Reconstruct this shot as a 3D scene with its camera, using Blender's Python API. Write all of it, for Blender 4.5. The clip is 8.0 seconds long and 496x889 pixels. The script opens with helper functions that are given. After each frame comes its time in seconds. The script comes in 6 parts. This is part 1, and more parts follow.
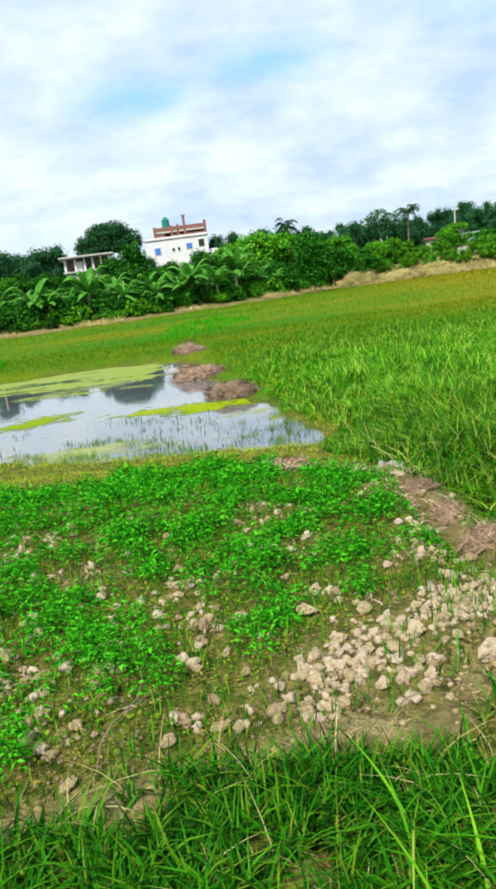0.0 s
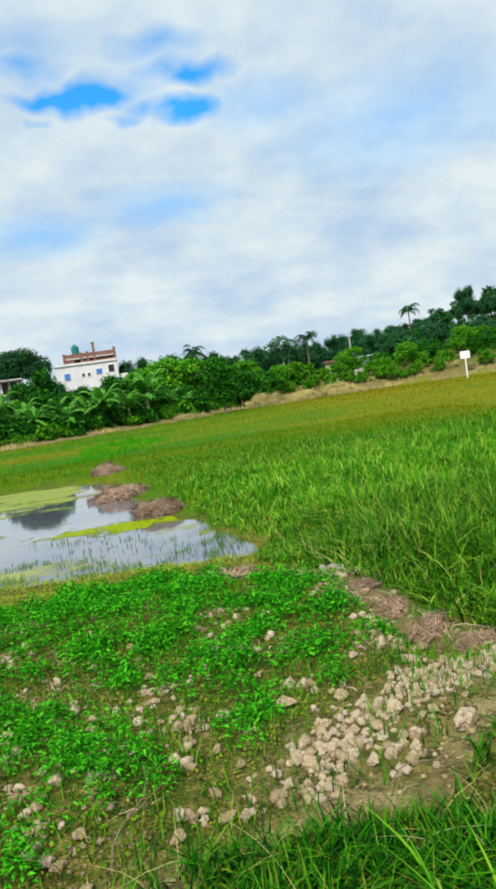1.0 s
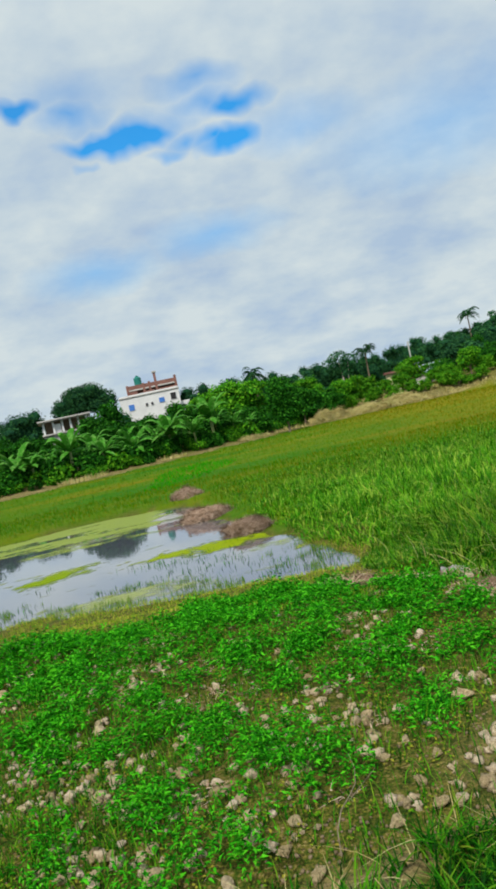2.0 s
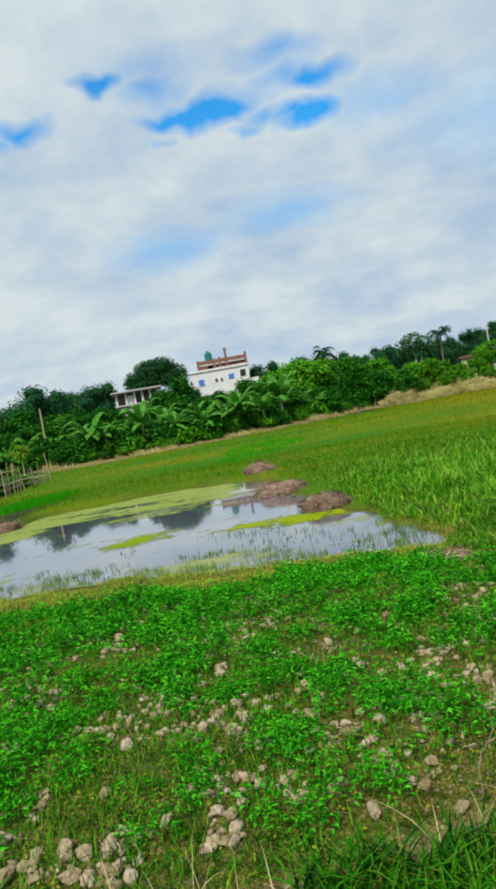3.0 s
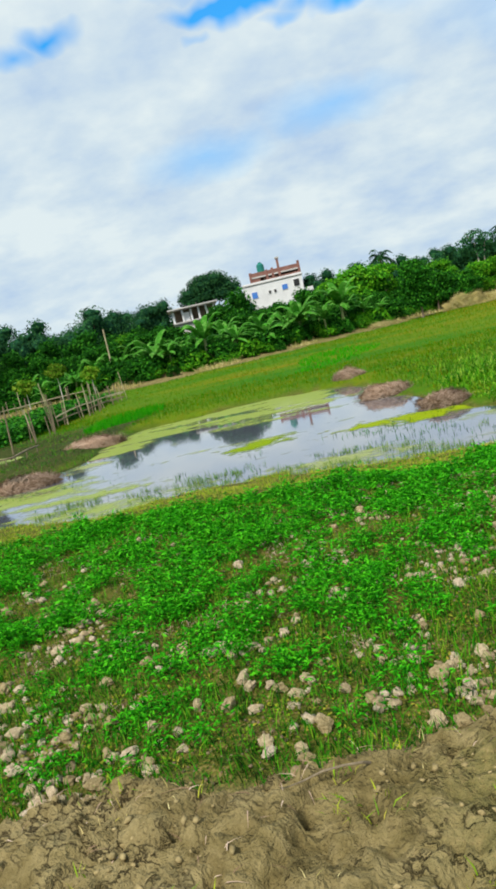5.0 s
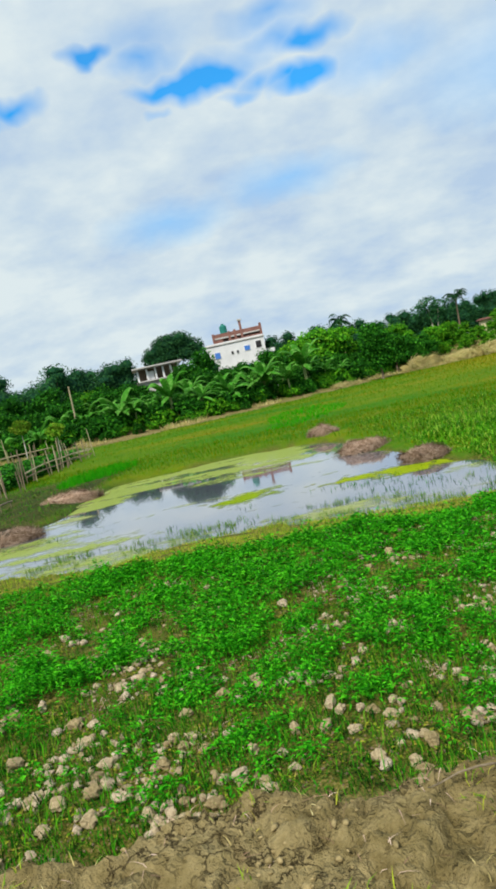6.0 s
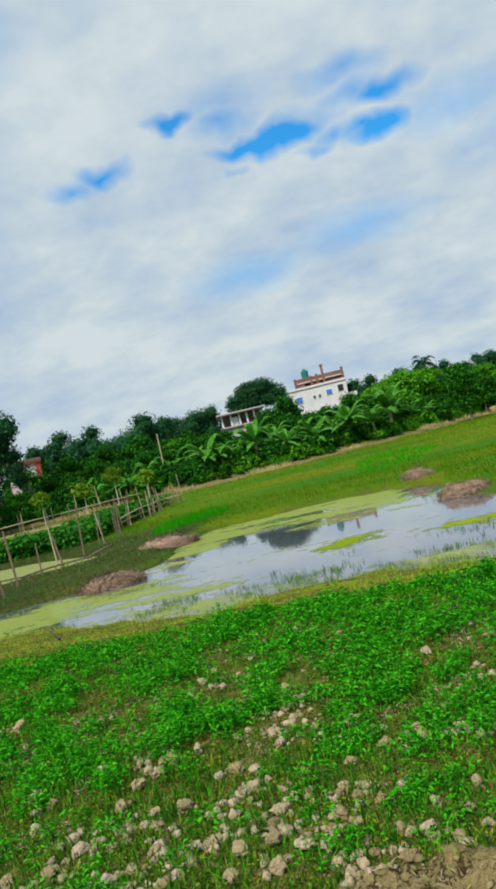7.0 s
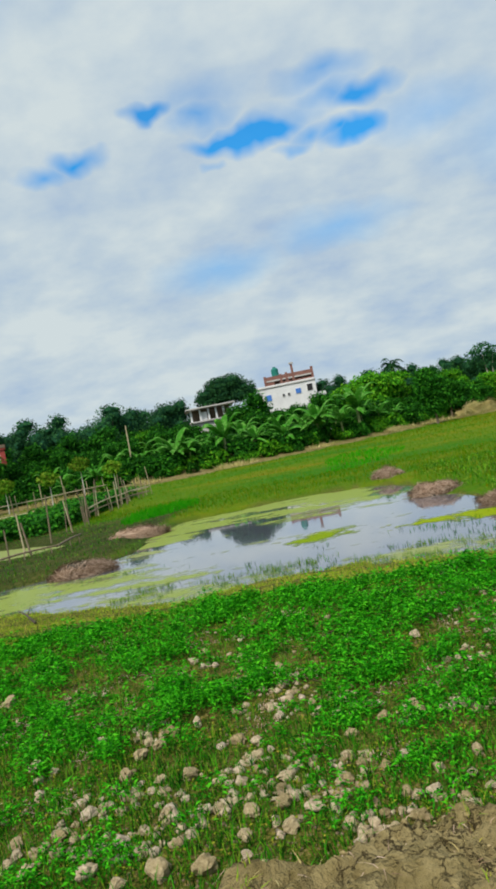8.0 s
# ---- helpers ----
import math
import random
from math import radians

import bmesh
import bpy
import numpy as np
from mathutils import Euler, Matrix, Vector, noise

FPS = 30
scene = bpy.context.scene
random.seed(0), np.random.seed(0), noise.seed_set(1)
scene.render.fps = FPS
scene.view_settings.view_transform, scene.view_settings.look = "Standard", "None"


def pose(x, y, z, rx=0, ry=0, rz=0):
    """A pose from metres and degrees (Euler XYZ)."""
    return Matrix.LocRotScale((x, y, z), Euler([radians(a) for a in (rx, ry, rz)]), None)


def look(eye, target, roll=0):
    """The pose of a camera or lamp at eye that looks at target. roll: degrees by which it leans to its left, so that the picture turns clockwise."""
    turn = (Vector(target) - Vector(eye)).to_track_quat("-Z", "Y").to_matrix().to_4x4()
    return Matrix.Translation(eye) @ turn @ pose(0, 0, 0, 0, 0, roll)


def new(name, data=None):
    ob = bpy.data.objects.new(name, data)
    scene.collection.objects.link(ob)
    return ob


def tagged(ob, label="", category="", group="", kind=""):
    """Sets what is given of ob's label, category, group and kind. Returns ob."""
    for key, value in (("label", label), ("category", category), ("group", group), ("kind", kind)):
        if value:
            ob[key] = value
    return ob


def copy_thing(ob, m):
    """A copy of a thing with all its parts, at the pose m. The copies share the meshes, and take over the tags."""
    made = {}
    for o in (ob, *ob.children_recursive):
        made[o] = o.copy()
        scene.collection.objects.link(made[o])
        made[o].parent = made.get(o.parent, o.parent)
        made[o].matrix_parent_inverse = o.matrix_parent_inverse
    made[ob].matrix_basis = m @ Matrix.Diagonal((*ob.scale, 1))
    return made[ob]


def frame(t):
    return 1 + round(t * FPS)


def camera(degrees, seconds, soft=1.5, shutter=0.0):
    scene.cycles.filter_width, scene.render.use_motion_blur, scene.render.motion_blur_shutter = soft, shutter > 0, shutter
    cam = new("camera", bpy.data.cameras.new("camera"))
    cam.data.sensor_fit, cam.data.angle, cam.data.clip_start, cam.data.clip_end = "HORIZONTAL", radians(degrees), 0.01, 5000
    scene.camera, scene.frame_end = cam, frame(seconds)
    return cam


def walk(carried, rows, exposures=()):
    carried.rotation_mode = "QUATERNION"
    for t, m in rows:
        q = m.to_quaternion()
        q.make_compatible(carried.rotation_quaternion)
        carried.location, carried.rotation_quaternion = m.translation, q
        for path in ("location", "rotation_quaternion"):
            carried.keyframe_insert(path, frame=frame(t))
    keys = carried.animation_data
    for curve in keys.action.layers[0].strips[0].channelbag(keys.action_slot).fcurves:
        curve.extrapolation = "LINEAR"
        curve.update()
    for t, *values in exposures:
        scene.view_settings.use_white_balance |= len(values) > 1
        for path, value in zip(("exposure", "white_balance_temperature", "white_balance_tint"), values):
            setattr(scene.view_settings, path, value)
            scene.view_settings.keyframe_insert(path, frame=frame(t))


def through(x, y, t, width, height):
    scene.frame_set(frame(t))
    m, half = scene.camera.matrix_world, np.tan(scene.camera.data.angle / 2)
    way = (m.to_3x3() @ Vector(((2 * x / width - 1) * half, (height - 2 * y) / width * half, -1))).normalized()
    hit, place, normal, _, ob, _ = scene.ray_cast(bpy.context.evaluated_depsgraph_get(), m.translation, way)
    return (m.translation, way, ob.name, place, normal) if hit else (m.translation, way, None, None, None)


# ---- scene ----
# camera and its walk
cam = camera(41.5, 8.0, soft=3.2)
PATH = [
    (0, (0.047, 0.21, 1.463), (0.023, 2.153, 0.991), -7.5),
    (0.3, (-0.007, 0.18, 1.471), (-0.024, 2.132, 1.038), -7.0),
    (0.5, (-0.095, 0.087, 1.453), (0.17, 2.047, 1.15), -9.6),
    (0.7, (-0.133, 0.058, 1.468), (0.162, 2.018, 1.202), -9.5),
    (1, (-0.257, -0.049, 1.477), (0.036, 1.924, 1.323), -8.4),
    (1.3, (-0.341, -0.083, 1.477), (-0.09, 1.899, 1.388), -8.4),
    (1.5, (-0.453, -0.105, 1.493), (-0.26, 1.884, 1.418), -9.7),
    (1.8, (-0.622, -0.095, 1.483), (-0.436, 1.895, 1.418), -13.6),
    (2, (-0.724, -0.092, 1.474), (-0.603, 1.904, 1.414), -12.5),
    (2.2, (-0.812, -0.093, 1.477), (-0.779, 1.906, 1.415), -10.9),
    (3.3, (-1.341, -0.289, 1.45), (-1.487, 1.702, 1.326), -10.5),
    (3.5, (-1.575, -0.304, 1.446), (-1.8, 1.675, 1.262), -11.2),
    (3.8, (-1.764, -0.29, 1.48), (-2.096, 1.674, 1.308), -13.8),
    (4, (-1.847, -0.33, 1.494), (-2.207, 1.635, 1.392), -12.7),
    (4.2, (-2.041, -0.393, 1.475), (-2.361, 1.577, 1.353), -9.7),
    (5.3, (-2.705, -0.671, 1.556), (-3.008, 1.277, 1.219), -14.7),
    (5.5, (-2.867, -0.692, 1.579), (-3.263, 1.248, 1.295), -13.6),
    (5.7, (-2.928, -0.715, 1.594), (-3.326, 1.231, 1.357), -13.4),
    (6, (-3.108, -0.882, 1.565), (-3.229, 1.108, 1.405), -12.4),
    (6.5, (-3.256, -1.015, 1.606), (-3.43, 0.976, 1.551), -12.3),
    (6.8, (-3.374, -0.987, 1.61), (-3.606, 0.999, 1.567), -13.3),
    (7, (-3.502, -0.987, 1.654), (-3.831, 0.985, 1.681), -13.3),
    (7.5, (-3.657, -0.997, 1.629), (-4.007, 0.972, 1.669), -9.9),
    (8, (-3.758, -1.112, 1.618), (-3.989, 0.874, 1.613), -11.2),
]
EXPOSURES = [(0.0, 0.52), (0.4, 0.46), (1.0, 0.24), (1.5, 0.07), (2.0, -0.02), (3.3, 0.03), (4.2, 0.04), (5.3, 0.26), (6.0, 0.17), (6.6, 0.0), (8.0, -0.05)]
walk(cam, [(t, look(eye, target, roll)) for t, eye, target, roll in PATH], EXPOSURES)

# world: a Nishita sky seen through gaps in a broken cloud layer
SUN_EL, SUN_AZ = radians(52), radians(205)
world = bpy.data.worlds.new("sky")
scene.world = world
world.use_nodes = True
wt = world.node_tree
wt.nodes.clear()


def wnode(kind):
    return wt.nodes.new(kind)


def wmath(op, a, b=None, c=None, clamp=False):
    n = wnode("ShaderNodeMath")
    n.operation, n.use_clamp = op, clamp
    for i, v in enumerate((a, b, c)):
        if v is None:
            continue
        if isinstance(v, (int, float)):
            n.inputs[i].default_value = v
        else:
            wt.links.new(v, n.inputs[i])
    return n.outputs[0]


def wvec(op, a, b=None, scale=None):
    n = wnode("ShaderNodeVectorMath")
    n.operation = op
    for i, v in enumerate((a, b)):
        if v is None:
            continue
        if isinstance(v, tuple):
            n.inputs[i].default_value = v
        else:
            wt.links.new(v, n.inputs[i])
    if scale is not None:
        if isinstance(scale, (int, float)):
            n.inputs["Scale"].default_value = scale
        else:
            wt.links.new(scale, n.inputs["Scale"])
    return n


def wnoise(vector, scale, detail=4.0, rough=0.55):
    n = wnode("ShaderNodeTexNoise")
    n.inputs["Scale"].default_value, n.inputs["Detail"].default_value = scale, detail
    n.inputs["Roughness"].default_value = rough
    wt.links.new(vector, n.inputs["Vector"])
    return n


coord = wnode("ShaderNodeTexCoord").outputs["Generated"]
direction = wvec("NORMALIZE", coord).outputs[0]
split = wnode("ShaderNodeSeparateXYZ")
wt.links.new(direction, split.inputs[0])
height = wmath("MAXIMUM", split.outputs["Z"], 0.0)
flat = wvec("SCALE", direction, scale=wmath("DIVIDE", 1.0, wmath("ADD", height, 0.42))).outputs[0]
# a flat cloud sheet, its billows drawn out sideways
sheet = wvec("MULTIPLY", flat, (1.0, 1.2, 1.0)).outputs[0]
broad = wnoise(sheet, 3.2, 4.0, 0.55).outputs["Fac"]
fine = wnoise(sheet, 10.0, 5.0, 0.6).outputs["Fac"]
billow = wmath("ADD", wmath("MULTIPLY", broad, 0.7), wmath("MULTIPLY", fine, 0.3))
ramp = wnode("ShaderNodeValToRGB")
ramp.color_ramp.elements[0].position, ramp.color_ramp.elements[0].color = 0.36, (0.50, 0.66, 0.86, 1)
ramp.color_ramp.elements[1].position, ramp.color_ramp.elements[1].color = 0.60, (0.79, 0.895, 0.925, 1)
mid = ramp.color_ramp.elements.new(0.48)
mid.color = (0.64, 0.775, 0.88, 1)
wt.links.new(billow, ramp.inputs["Fac"])
# gaps in the cloud: way to the middle, size, openness
GAPS = [((-0.035, 0.908, 0.417), 0.034, 1.00), ((-0.066, 0.907, 0.417), 0.026, 0.90), ((0.001, 0.908, 0.419), 0.034, 1.00),
        ((-0.083, 0.890, 0.448), 0.030, 0.50), ((0.033, 0.905, 0.425), 0.034, 0.45), ((0.061, 0.914, 0.400), 0.022, 0.50),
        ((0.036, 0.920, 0.391), 0.016, 0.50), ((0.123, 0.912, 0.391), 0.030, 0.95), ((0.098, 0.913, 0.396), 0.022, 0.70),
        ((0.134, 0.892, 0.431), 0.032, 0.85), ((0.099, 0.894, 0.437), 0.036, 0.50), ((0.086, 0.883, 0.461), 0.036, 0.50),
        ((-0.149, 0.872, 0.467), 0.024, 0.90), ((-0.256, 0.869, 0.423), 0.026, 0.70), ((-0.301, 0.861, 0.411), 0.024, 0.55),
        ((-0.086, 0.917, 0.390), 0.012, 0.50), ((0.075, 0.957, 0.281), 0.055, 0.24), ((-0.103, 0.960, 0.259), 0.055, 0.22),
        ((0.218, 0.896, 0.386), 0.060, 0.30), ((-0.088, 0.878, 0.470), 0.050, 0.25),
        ((0.40, 0.86, 0.34), 0.12, 0.25), ((-0.42, 0.72, 0.55), 0.09, 0.5), ((0.45, -0.6, 0.66), 0.2, 0.6), ((-0.6, -0.5, 0.62), 0.2, 0.6)]
warp = wnoise(direction, 20.0, 2.0, 0.5).outputs["Color"]
bent = wvec("ADD", direction, wvec("SCALE", wvec("SUBTRACT", warp, (0.5, 0.5, 0.5)).outputs[0], scale=0.040).outputs[0]).outputs[0]
squash = wvec("MULTIPLY", bent, (0.55, 1.0, 1.75)).outputs[0]
opened = None
for way, size, amount in GAPS:
    way = Vector(way).normalized()
    gap = wvec("DISTANCE", squash, (way.x * 0.55, way.y, way.z * 1.75)).outputs["Value"]
    f = wmath("MULTIPLY", wmath("SUBTRACT", 1.0, wmath("DIVIDE", gap, size * 1.18), clamp=True), amount * 1.4)
    opened = f if opened is None else wmath("MAXIMUM", opened, f)
opened = wmath("MINIMUM", opened, 0.92)
blue = wnode("ShaderNodeTexSky")
blue.sky_type, blue.sun_disc, blue.sun_elevation, blue.sun_rotation = "NISHITA", False, SUN_EL, SUN_AZ
blue.air_density, blue.dust_density, blue.ozone_density = 1.4, 0.3, 3.0
deep = wnode("ShaderNodeHueSaturation")
deep.inputs["Saturation"].default_value = 2.7
wt.links.new(blue.outputs[0], deep.inputs["Color"])
bg_sky, bg_cloud = wnode("ShaderNodeBackground"), wnode("ShaderNodeBackground")
wt.links.new(deep.outputs[0], bg_sky.inputs[0])
wt.links.new(ramp.outputs[0], bg_cloud.inputs[0])
bg_sky.inputs[1].default_value, bg_cloud.inputs[1].default_value = 0.20, 0.82
both = wnode("ShaderNodeMixShader")
wt.links.new(opened, both.inputs[0])
wt.links.new(bg_cloud.outputs[0], both.inputs[1])
wt.links.new(bg_sky.outputs[0], both.inputs[2])
wt.links.new(both.outputs[0], wnode("ShaderNodeOutputWorld").inputs[0])

# the sun behind thin cloud: strong but wide
lamp = bpy.data.lights.new("sun", "SUN")
lamp.energy, lamp.angle, lamp.color = 4.3, radians(12), (1.0, 0.95, 0.86)
sun = new("sun", lamp)
sun.matrix_world = look((math.sin(SUN_AZ) * math.cos(SUN_EL) * 50, math.cos(SUN_AZ) * math.cos(SUN_EL) * 50, math.sin(SUN_EL) * 50), (0, 0, 0))


# materials
def material(name, rough=0.8, metal=0.0, spec=0.3):
    m = bpy.data.materials.new(name)
    m.use_nodes = True
    b = m.node_tree.nodes["Principled BSDF"]
    b.inputs["Roughness"].default_value, b.inputs["Metallic"].default_value = rough, metal
    b.inputs["Specular IOR Level"].default_value = spec
    return m, m.node_tree, b


def ramp_node(tree, fac, stops):
    r = tree.nodes.new("ShaderNodeValToRGB")
    while len(r.color_ramp.elements) < len(stops):
        r.color_ramp.elements.new(0.5)
    for e, (p, c) in zip(r.color_ramp.elements, stops):
        e.position, e.color = p, (*c, 1)
    tree.links.new(fac, r.inputs[0])
    return r.outputs[0]


def noise_node(tree, scale, detail=5.0, rough=0.55, stretch=None, kind="ShaderNodeTexNoise"):
    c = tree.nodes.new("ShaderNodeTexCoord").outputs["Object"]
    if stretch:
        mp = tree.nodes.new("ShaderNodeMapping")
        mp.inputs["Scale"].default_value = stretch
        tree.links.new(c, mp.inputs[0])
        c = mp.outputs[0]
    n = tree.nodes.new(kind)
    n.inputs["Scale"].default_value = scale
    if kind == "ShaderNodeTexNoise":
        n.inputs["Detail"].default_value, n.inputs["Roughness"].default_value = detail, rough
    tree.links.new(c, n.inputs["Vector"])
    return n


def mix_color(tree, fac, a, b, blend="MIX"):
    m = tree.nodes.new("ShaderNodeMix")
    m.data_type, m.blend_type = "RGBA", blend
    for i, v in ((0, fac), (6, a), (7, b)):
        if isinstance(v, (int, float)):
            m.inputs[i].default_value = v
        elif isinstance(v, tuple):
            m.inputs[i].default_value = (*v, 1)
        else:
            tree.links.new(v, m.inputs[i])
    return m.outputs[2]


def bump(tree, b, height, strength=0.5, distance=0.02):
    n = tree.nodes.new("ShaderNodeBump")
    n.inputs["Strength"].default_value, n.inputs["Distance"].default_value = strength, distance
    tree.links.new(height, n.inputs["Height"])
    tree.links.new(n.outputs[0], b.inputs["Normal"])


def plain(name, dark, light, scale=3.0, rough=0.8, relief=0.3, metal=0.0, stretch=None, spec=0.3):
    """Two tones mixed by a broad and a fine noise, with relief."""
    m, t, b = material(name, rough, metal, spec)
    n1, n2 = noise_node(t, scale, 6, 0.6, stretch), noise_node(t, scale * 9, 4, 0.6, stretch)
    f = mix_color(t, 0.4, n1.outputs["Fac"], n2.outputs["Fac"])
    t.links.new(ramp_node(t, f, [(0.32, dark), (0.68, light)]), b.inputs["Base Color"])
    bump(t, b, f, relief, 0.03 / max(scale, 0.2))
    return m


def foliage(name, tones, through=0.3, rough=0.55, patch=0.0, patch_tone=(0.2, 0.16, 0.04)):
    """Leaves: tone by leaf and by plant, light coming through."""
    m, t, b = material(name, rough, 0.0, 0.05)
    geo, info = t.nodes.new("ShaderNodeNewGeometry"), t.nodes.new("ShaderNodeObjectInfo")
    c = ramp_node(t, geo.outputs["Random Per Island"], [(i / max(1, len(tones) - 1), tone) for i, tone in enumerate(tones)])
    hsv = t.nodes.new("ShaderNodeHueSaturation")
    t.links.new(c, hsv.inputs["Color"])
    mr = t.nodes.new("ShaderNodeMapRange")
    mr.inputs["To Min"].default_value, mr.inputs["To Max"].default_value = 0.75, 1.25
    t.links.new(info.outputs["Random"], mr.inputs[0])
    t.links.new(mr.outputs[0], hsv.inputs["Value"])
    c = hsv.outputs[0]
    if patch:
        n = noise_node(t, patch, 4, 0.6)
        c = mix_color(t, ramp_node(t, n.outputs["Fac"], [(0.48, (0, 0, 0)), (0.66, (0.8, 0.8, 0.8))]), c, patch_tone)
    t.links.new(c, b.inputs["Base Color"])
    tr, mix = t.nodes.new("ShaderNodeBsdfTranslucent"), t.nodes.new("ShaderNodeMixShader")
    t.links.new(c, tr.inputs[0])
    mix.inputs[0].default_value = through
    t.links.new(b.outputs[0], mix.inputs[1])
    t.links.new(tr.outputs[0], mix.inputs[2])
    t.links.new(mix.outputs[0], t.nodes["Material Output"].inputs[0])
    return m


# ground: dry clay, weedy soil and field sward, laid out by two surface attributes
M_GROUND, t, b = material("ground_soil", 0.95, 0, 0.1)
turf, sward = t.nodes.new("ShaderNodeAttribute"), t.nodes.new("ShaderNodeAttribute")
turf.attribute_name, sward.attribute_name = "turf", "sward"
n1, n2, n3 = noise_node(t, 1.4, 6), noise_node(t, 11, 8, 0.7), noise_node(t, 70, 4, 0.6)
crack = t.nodes.new("ShaderNodeTexVoronoi")
crack.feature = "DISTANCE_TO_EDGE"
crack.inputs["Scale"].default_value = 4.2
warp = noise_node(t, 4, 6, 0.65)
shift = t.nodes.new("ShaderNodeVectorMath")
shift.operation = "MULTIPLY_ADD"
t.links.new(warp.outputs["Color"], shift.inputs[0])
shift.inputs[1].default_value = (0.5, 0.5, 0.5)
t.links.new(t.nodes.new("ShaderNodeTexCoord").outputs["Object"], shift.inputs[2])
t.links.new(shift.outputs[0], crack.inputs["Vector"])
clay = ramp_node(t, mix_color(t, 0.5, n1.outputs["Fac"], n2.outputs["Fac"]), [(0.33, (0.05, 0.038, 0.012)), (0.44, (0.18, 0.14, 0.055)), (0.62, (0.34, 0.27, 0.125))])
parted = mix_color(t, 1.0, ramp_node(t, crack.outputs["Distance"], [(0.0, (0.9, 0.9, 0.9)), (0.028, (0, 0, 0))]), ramp_node(t, n1.outputs["Fac"], [(0.42, (0, 0, 0)), (0.55, (1, 1, 1))]), "MULTIPLY")
clay = mix_color(t, parted, clay, (0.06, 0.042, 0.02))
weedy = ramp_node(t, mix_color(t, 0.5, n2.outputs["Fac"], n3.outputs["Fac"]), [(0.36, (0.012, 0.035, 0.003)), (0.46, (0.052, 0.082, 0.007)), (0.55, (0.15, 0.13, 0.024)), (0.66, (0.37, 0.26, 0.135))])
streak, spots = noise_node(t, 0.11, 5, 0.6, (0.6, 1.6, 1)), noise_node(t, 2.2, 6, 0.7)
grassy = ramp_node(t, mix_color(t, 0.25, streak.outputs["Fac"], spots.outputs["Fac"]),
                   [(0.30, (0.016, 0.15, 0.001)), (0.45, (0.055, 0.16, 0.001)), (0.56, (0.115, 0.175, 0.001)), (0.70, (0.20, 0.14, 0.002))])
tone = mix_color(t, turf.outputs["Fac"], clay, weedy)
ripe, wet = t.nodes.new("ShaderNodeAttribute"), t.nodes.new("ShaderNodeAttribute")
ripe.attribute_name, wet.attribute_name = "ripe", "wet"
grassy = mix_color(t, ripe.outputs["Fac"], grassy, ramp_node(t, spots.outputs["Fac"], [(0.3, (0.14, 0.19, 0.001)), (0.7, (0.33, 0.20, 0.003))]))
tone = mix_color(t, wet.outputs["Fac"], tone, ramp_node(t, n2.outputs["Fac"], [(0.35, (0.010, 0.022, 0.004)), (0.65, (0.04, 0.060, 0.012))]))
tone = mix_color(t, sward.outputs["Fac"], tone, grassy)
t.links.new(tone, b.inputs["Base Color"])
crust = noise_node(t, 16, kind="ShaderNodeTexVoronoi")
t.links.new(shift.outputs[0], crust.inputs["Vector"])
lump = mix_color(t, 0.45, n2.outputs["Fac"], ramp_node(t, parted, [(0, (1, 1, 1)), (1, (0, 0, 0))]))
lump = mix_color(t, 0.3, lump, crust.outputs["Distance"])
bump(t, b, lump, 1.0, 0.07)

M_WATER, t, b = material("pond_water", 0.03, 0, 0.5)
b.inputs["Base Color"].default_value, b.inputs["IOR"].default_value = (0.095, 0.10, 0.13, 1), 1.33
b.inputs["Coat Weight"].default_value, b.inputs["Coat Roughness"].default_value = 0.8, 0.02
n = noise_node(t, 2.5, 3, 0.5, (1, 2.5, 1))
bump(t, b, n.outputs["Fac"], 0.04, 0.02)

M_ALGAE = foliage("floating_algae", [(0.22, 0.33, 0.002), (0.32, 0.40, 0.003), (0.40, 0.43, 0.008)], 0.1, 0.7)
M_CLAY = plain("cracked_clay", (0.13, 0.10, 0.04), (0.42, 0.33, 0.16), 14, 0.95, 0.9, spec=0.1)
M_CRUMB = plain("soil_crumb", (0.09, 0.065, 0.035), (0.24, 0.18, 0.11), 3, 0.95, 0.6, spec=0.1)
M_SCUM = foliage("pale_pond_scum", [(0.27, 0.36, 0.05), (0.34, 0.41, 0.10), (0.34, 0.38, 0.15)], 0.05, 0.6)
for m, solid in ((M_SCUM, 0.72), (M_ALGAE, 1.0)):
    t = m.node_tree
    film, clear, gaps, cover = t.nodes.new("ShaderNodeMixShader"), t.nodes.new("ShaderNodeBsdfTransparent"), noise_node(t, 7, 7, 0.75), t.nodes.new("ShaderNodeAttribute")
    cover.attribute_name = "cover"
    thick = mix_color(t, 0.58, cover.outputs["Fac"], gaps.outputs["Fac"])
    t.links.new(ramp_node(t, thick, [(0.33, (0, 0, 0)), (0.68, (solid, solid, solid))]), film.inputs[0])
    t.links.new(clear.outputs[0], film.inputs[1])
    t.links.new(t.nodes["Material Output"].inputs[0].links[0].from_socket, film.inputs[2])
    t.links.new(film.outputs[0], t.nodes["Material Output"].inputs[0])
M_LEAF = foliage("creeper_leaf", [(0.005, 0.060, 0.002), (0.017, 0.20, 0.004), (0.042, 0.36, 0.007), (0.10, 0.49, 0.015)], 0.3, 0.5)
M_GRASS = foliage("grass_blade", [(0.003, 0.025, 0.001), (0.006, 0.075, 0.002), (0.016, 0.16, 0.003), (0.034, 0.25, 0.005), (0.08, 0.33, 0.008), (0.20, 0.30, 0.02)], 0.3, 0.5)
M_TALL = foliage("tall_grass_blade", [(0.006, 0.045, 0.001), (0.016, 0.12, 0.002), (0.035, 0.20, 0.004), (0.075, 0.28, 0.006), (0.17, 0.40, 0.014), (0.36, 0.44, 0.06)], 0.3, 0.5)
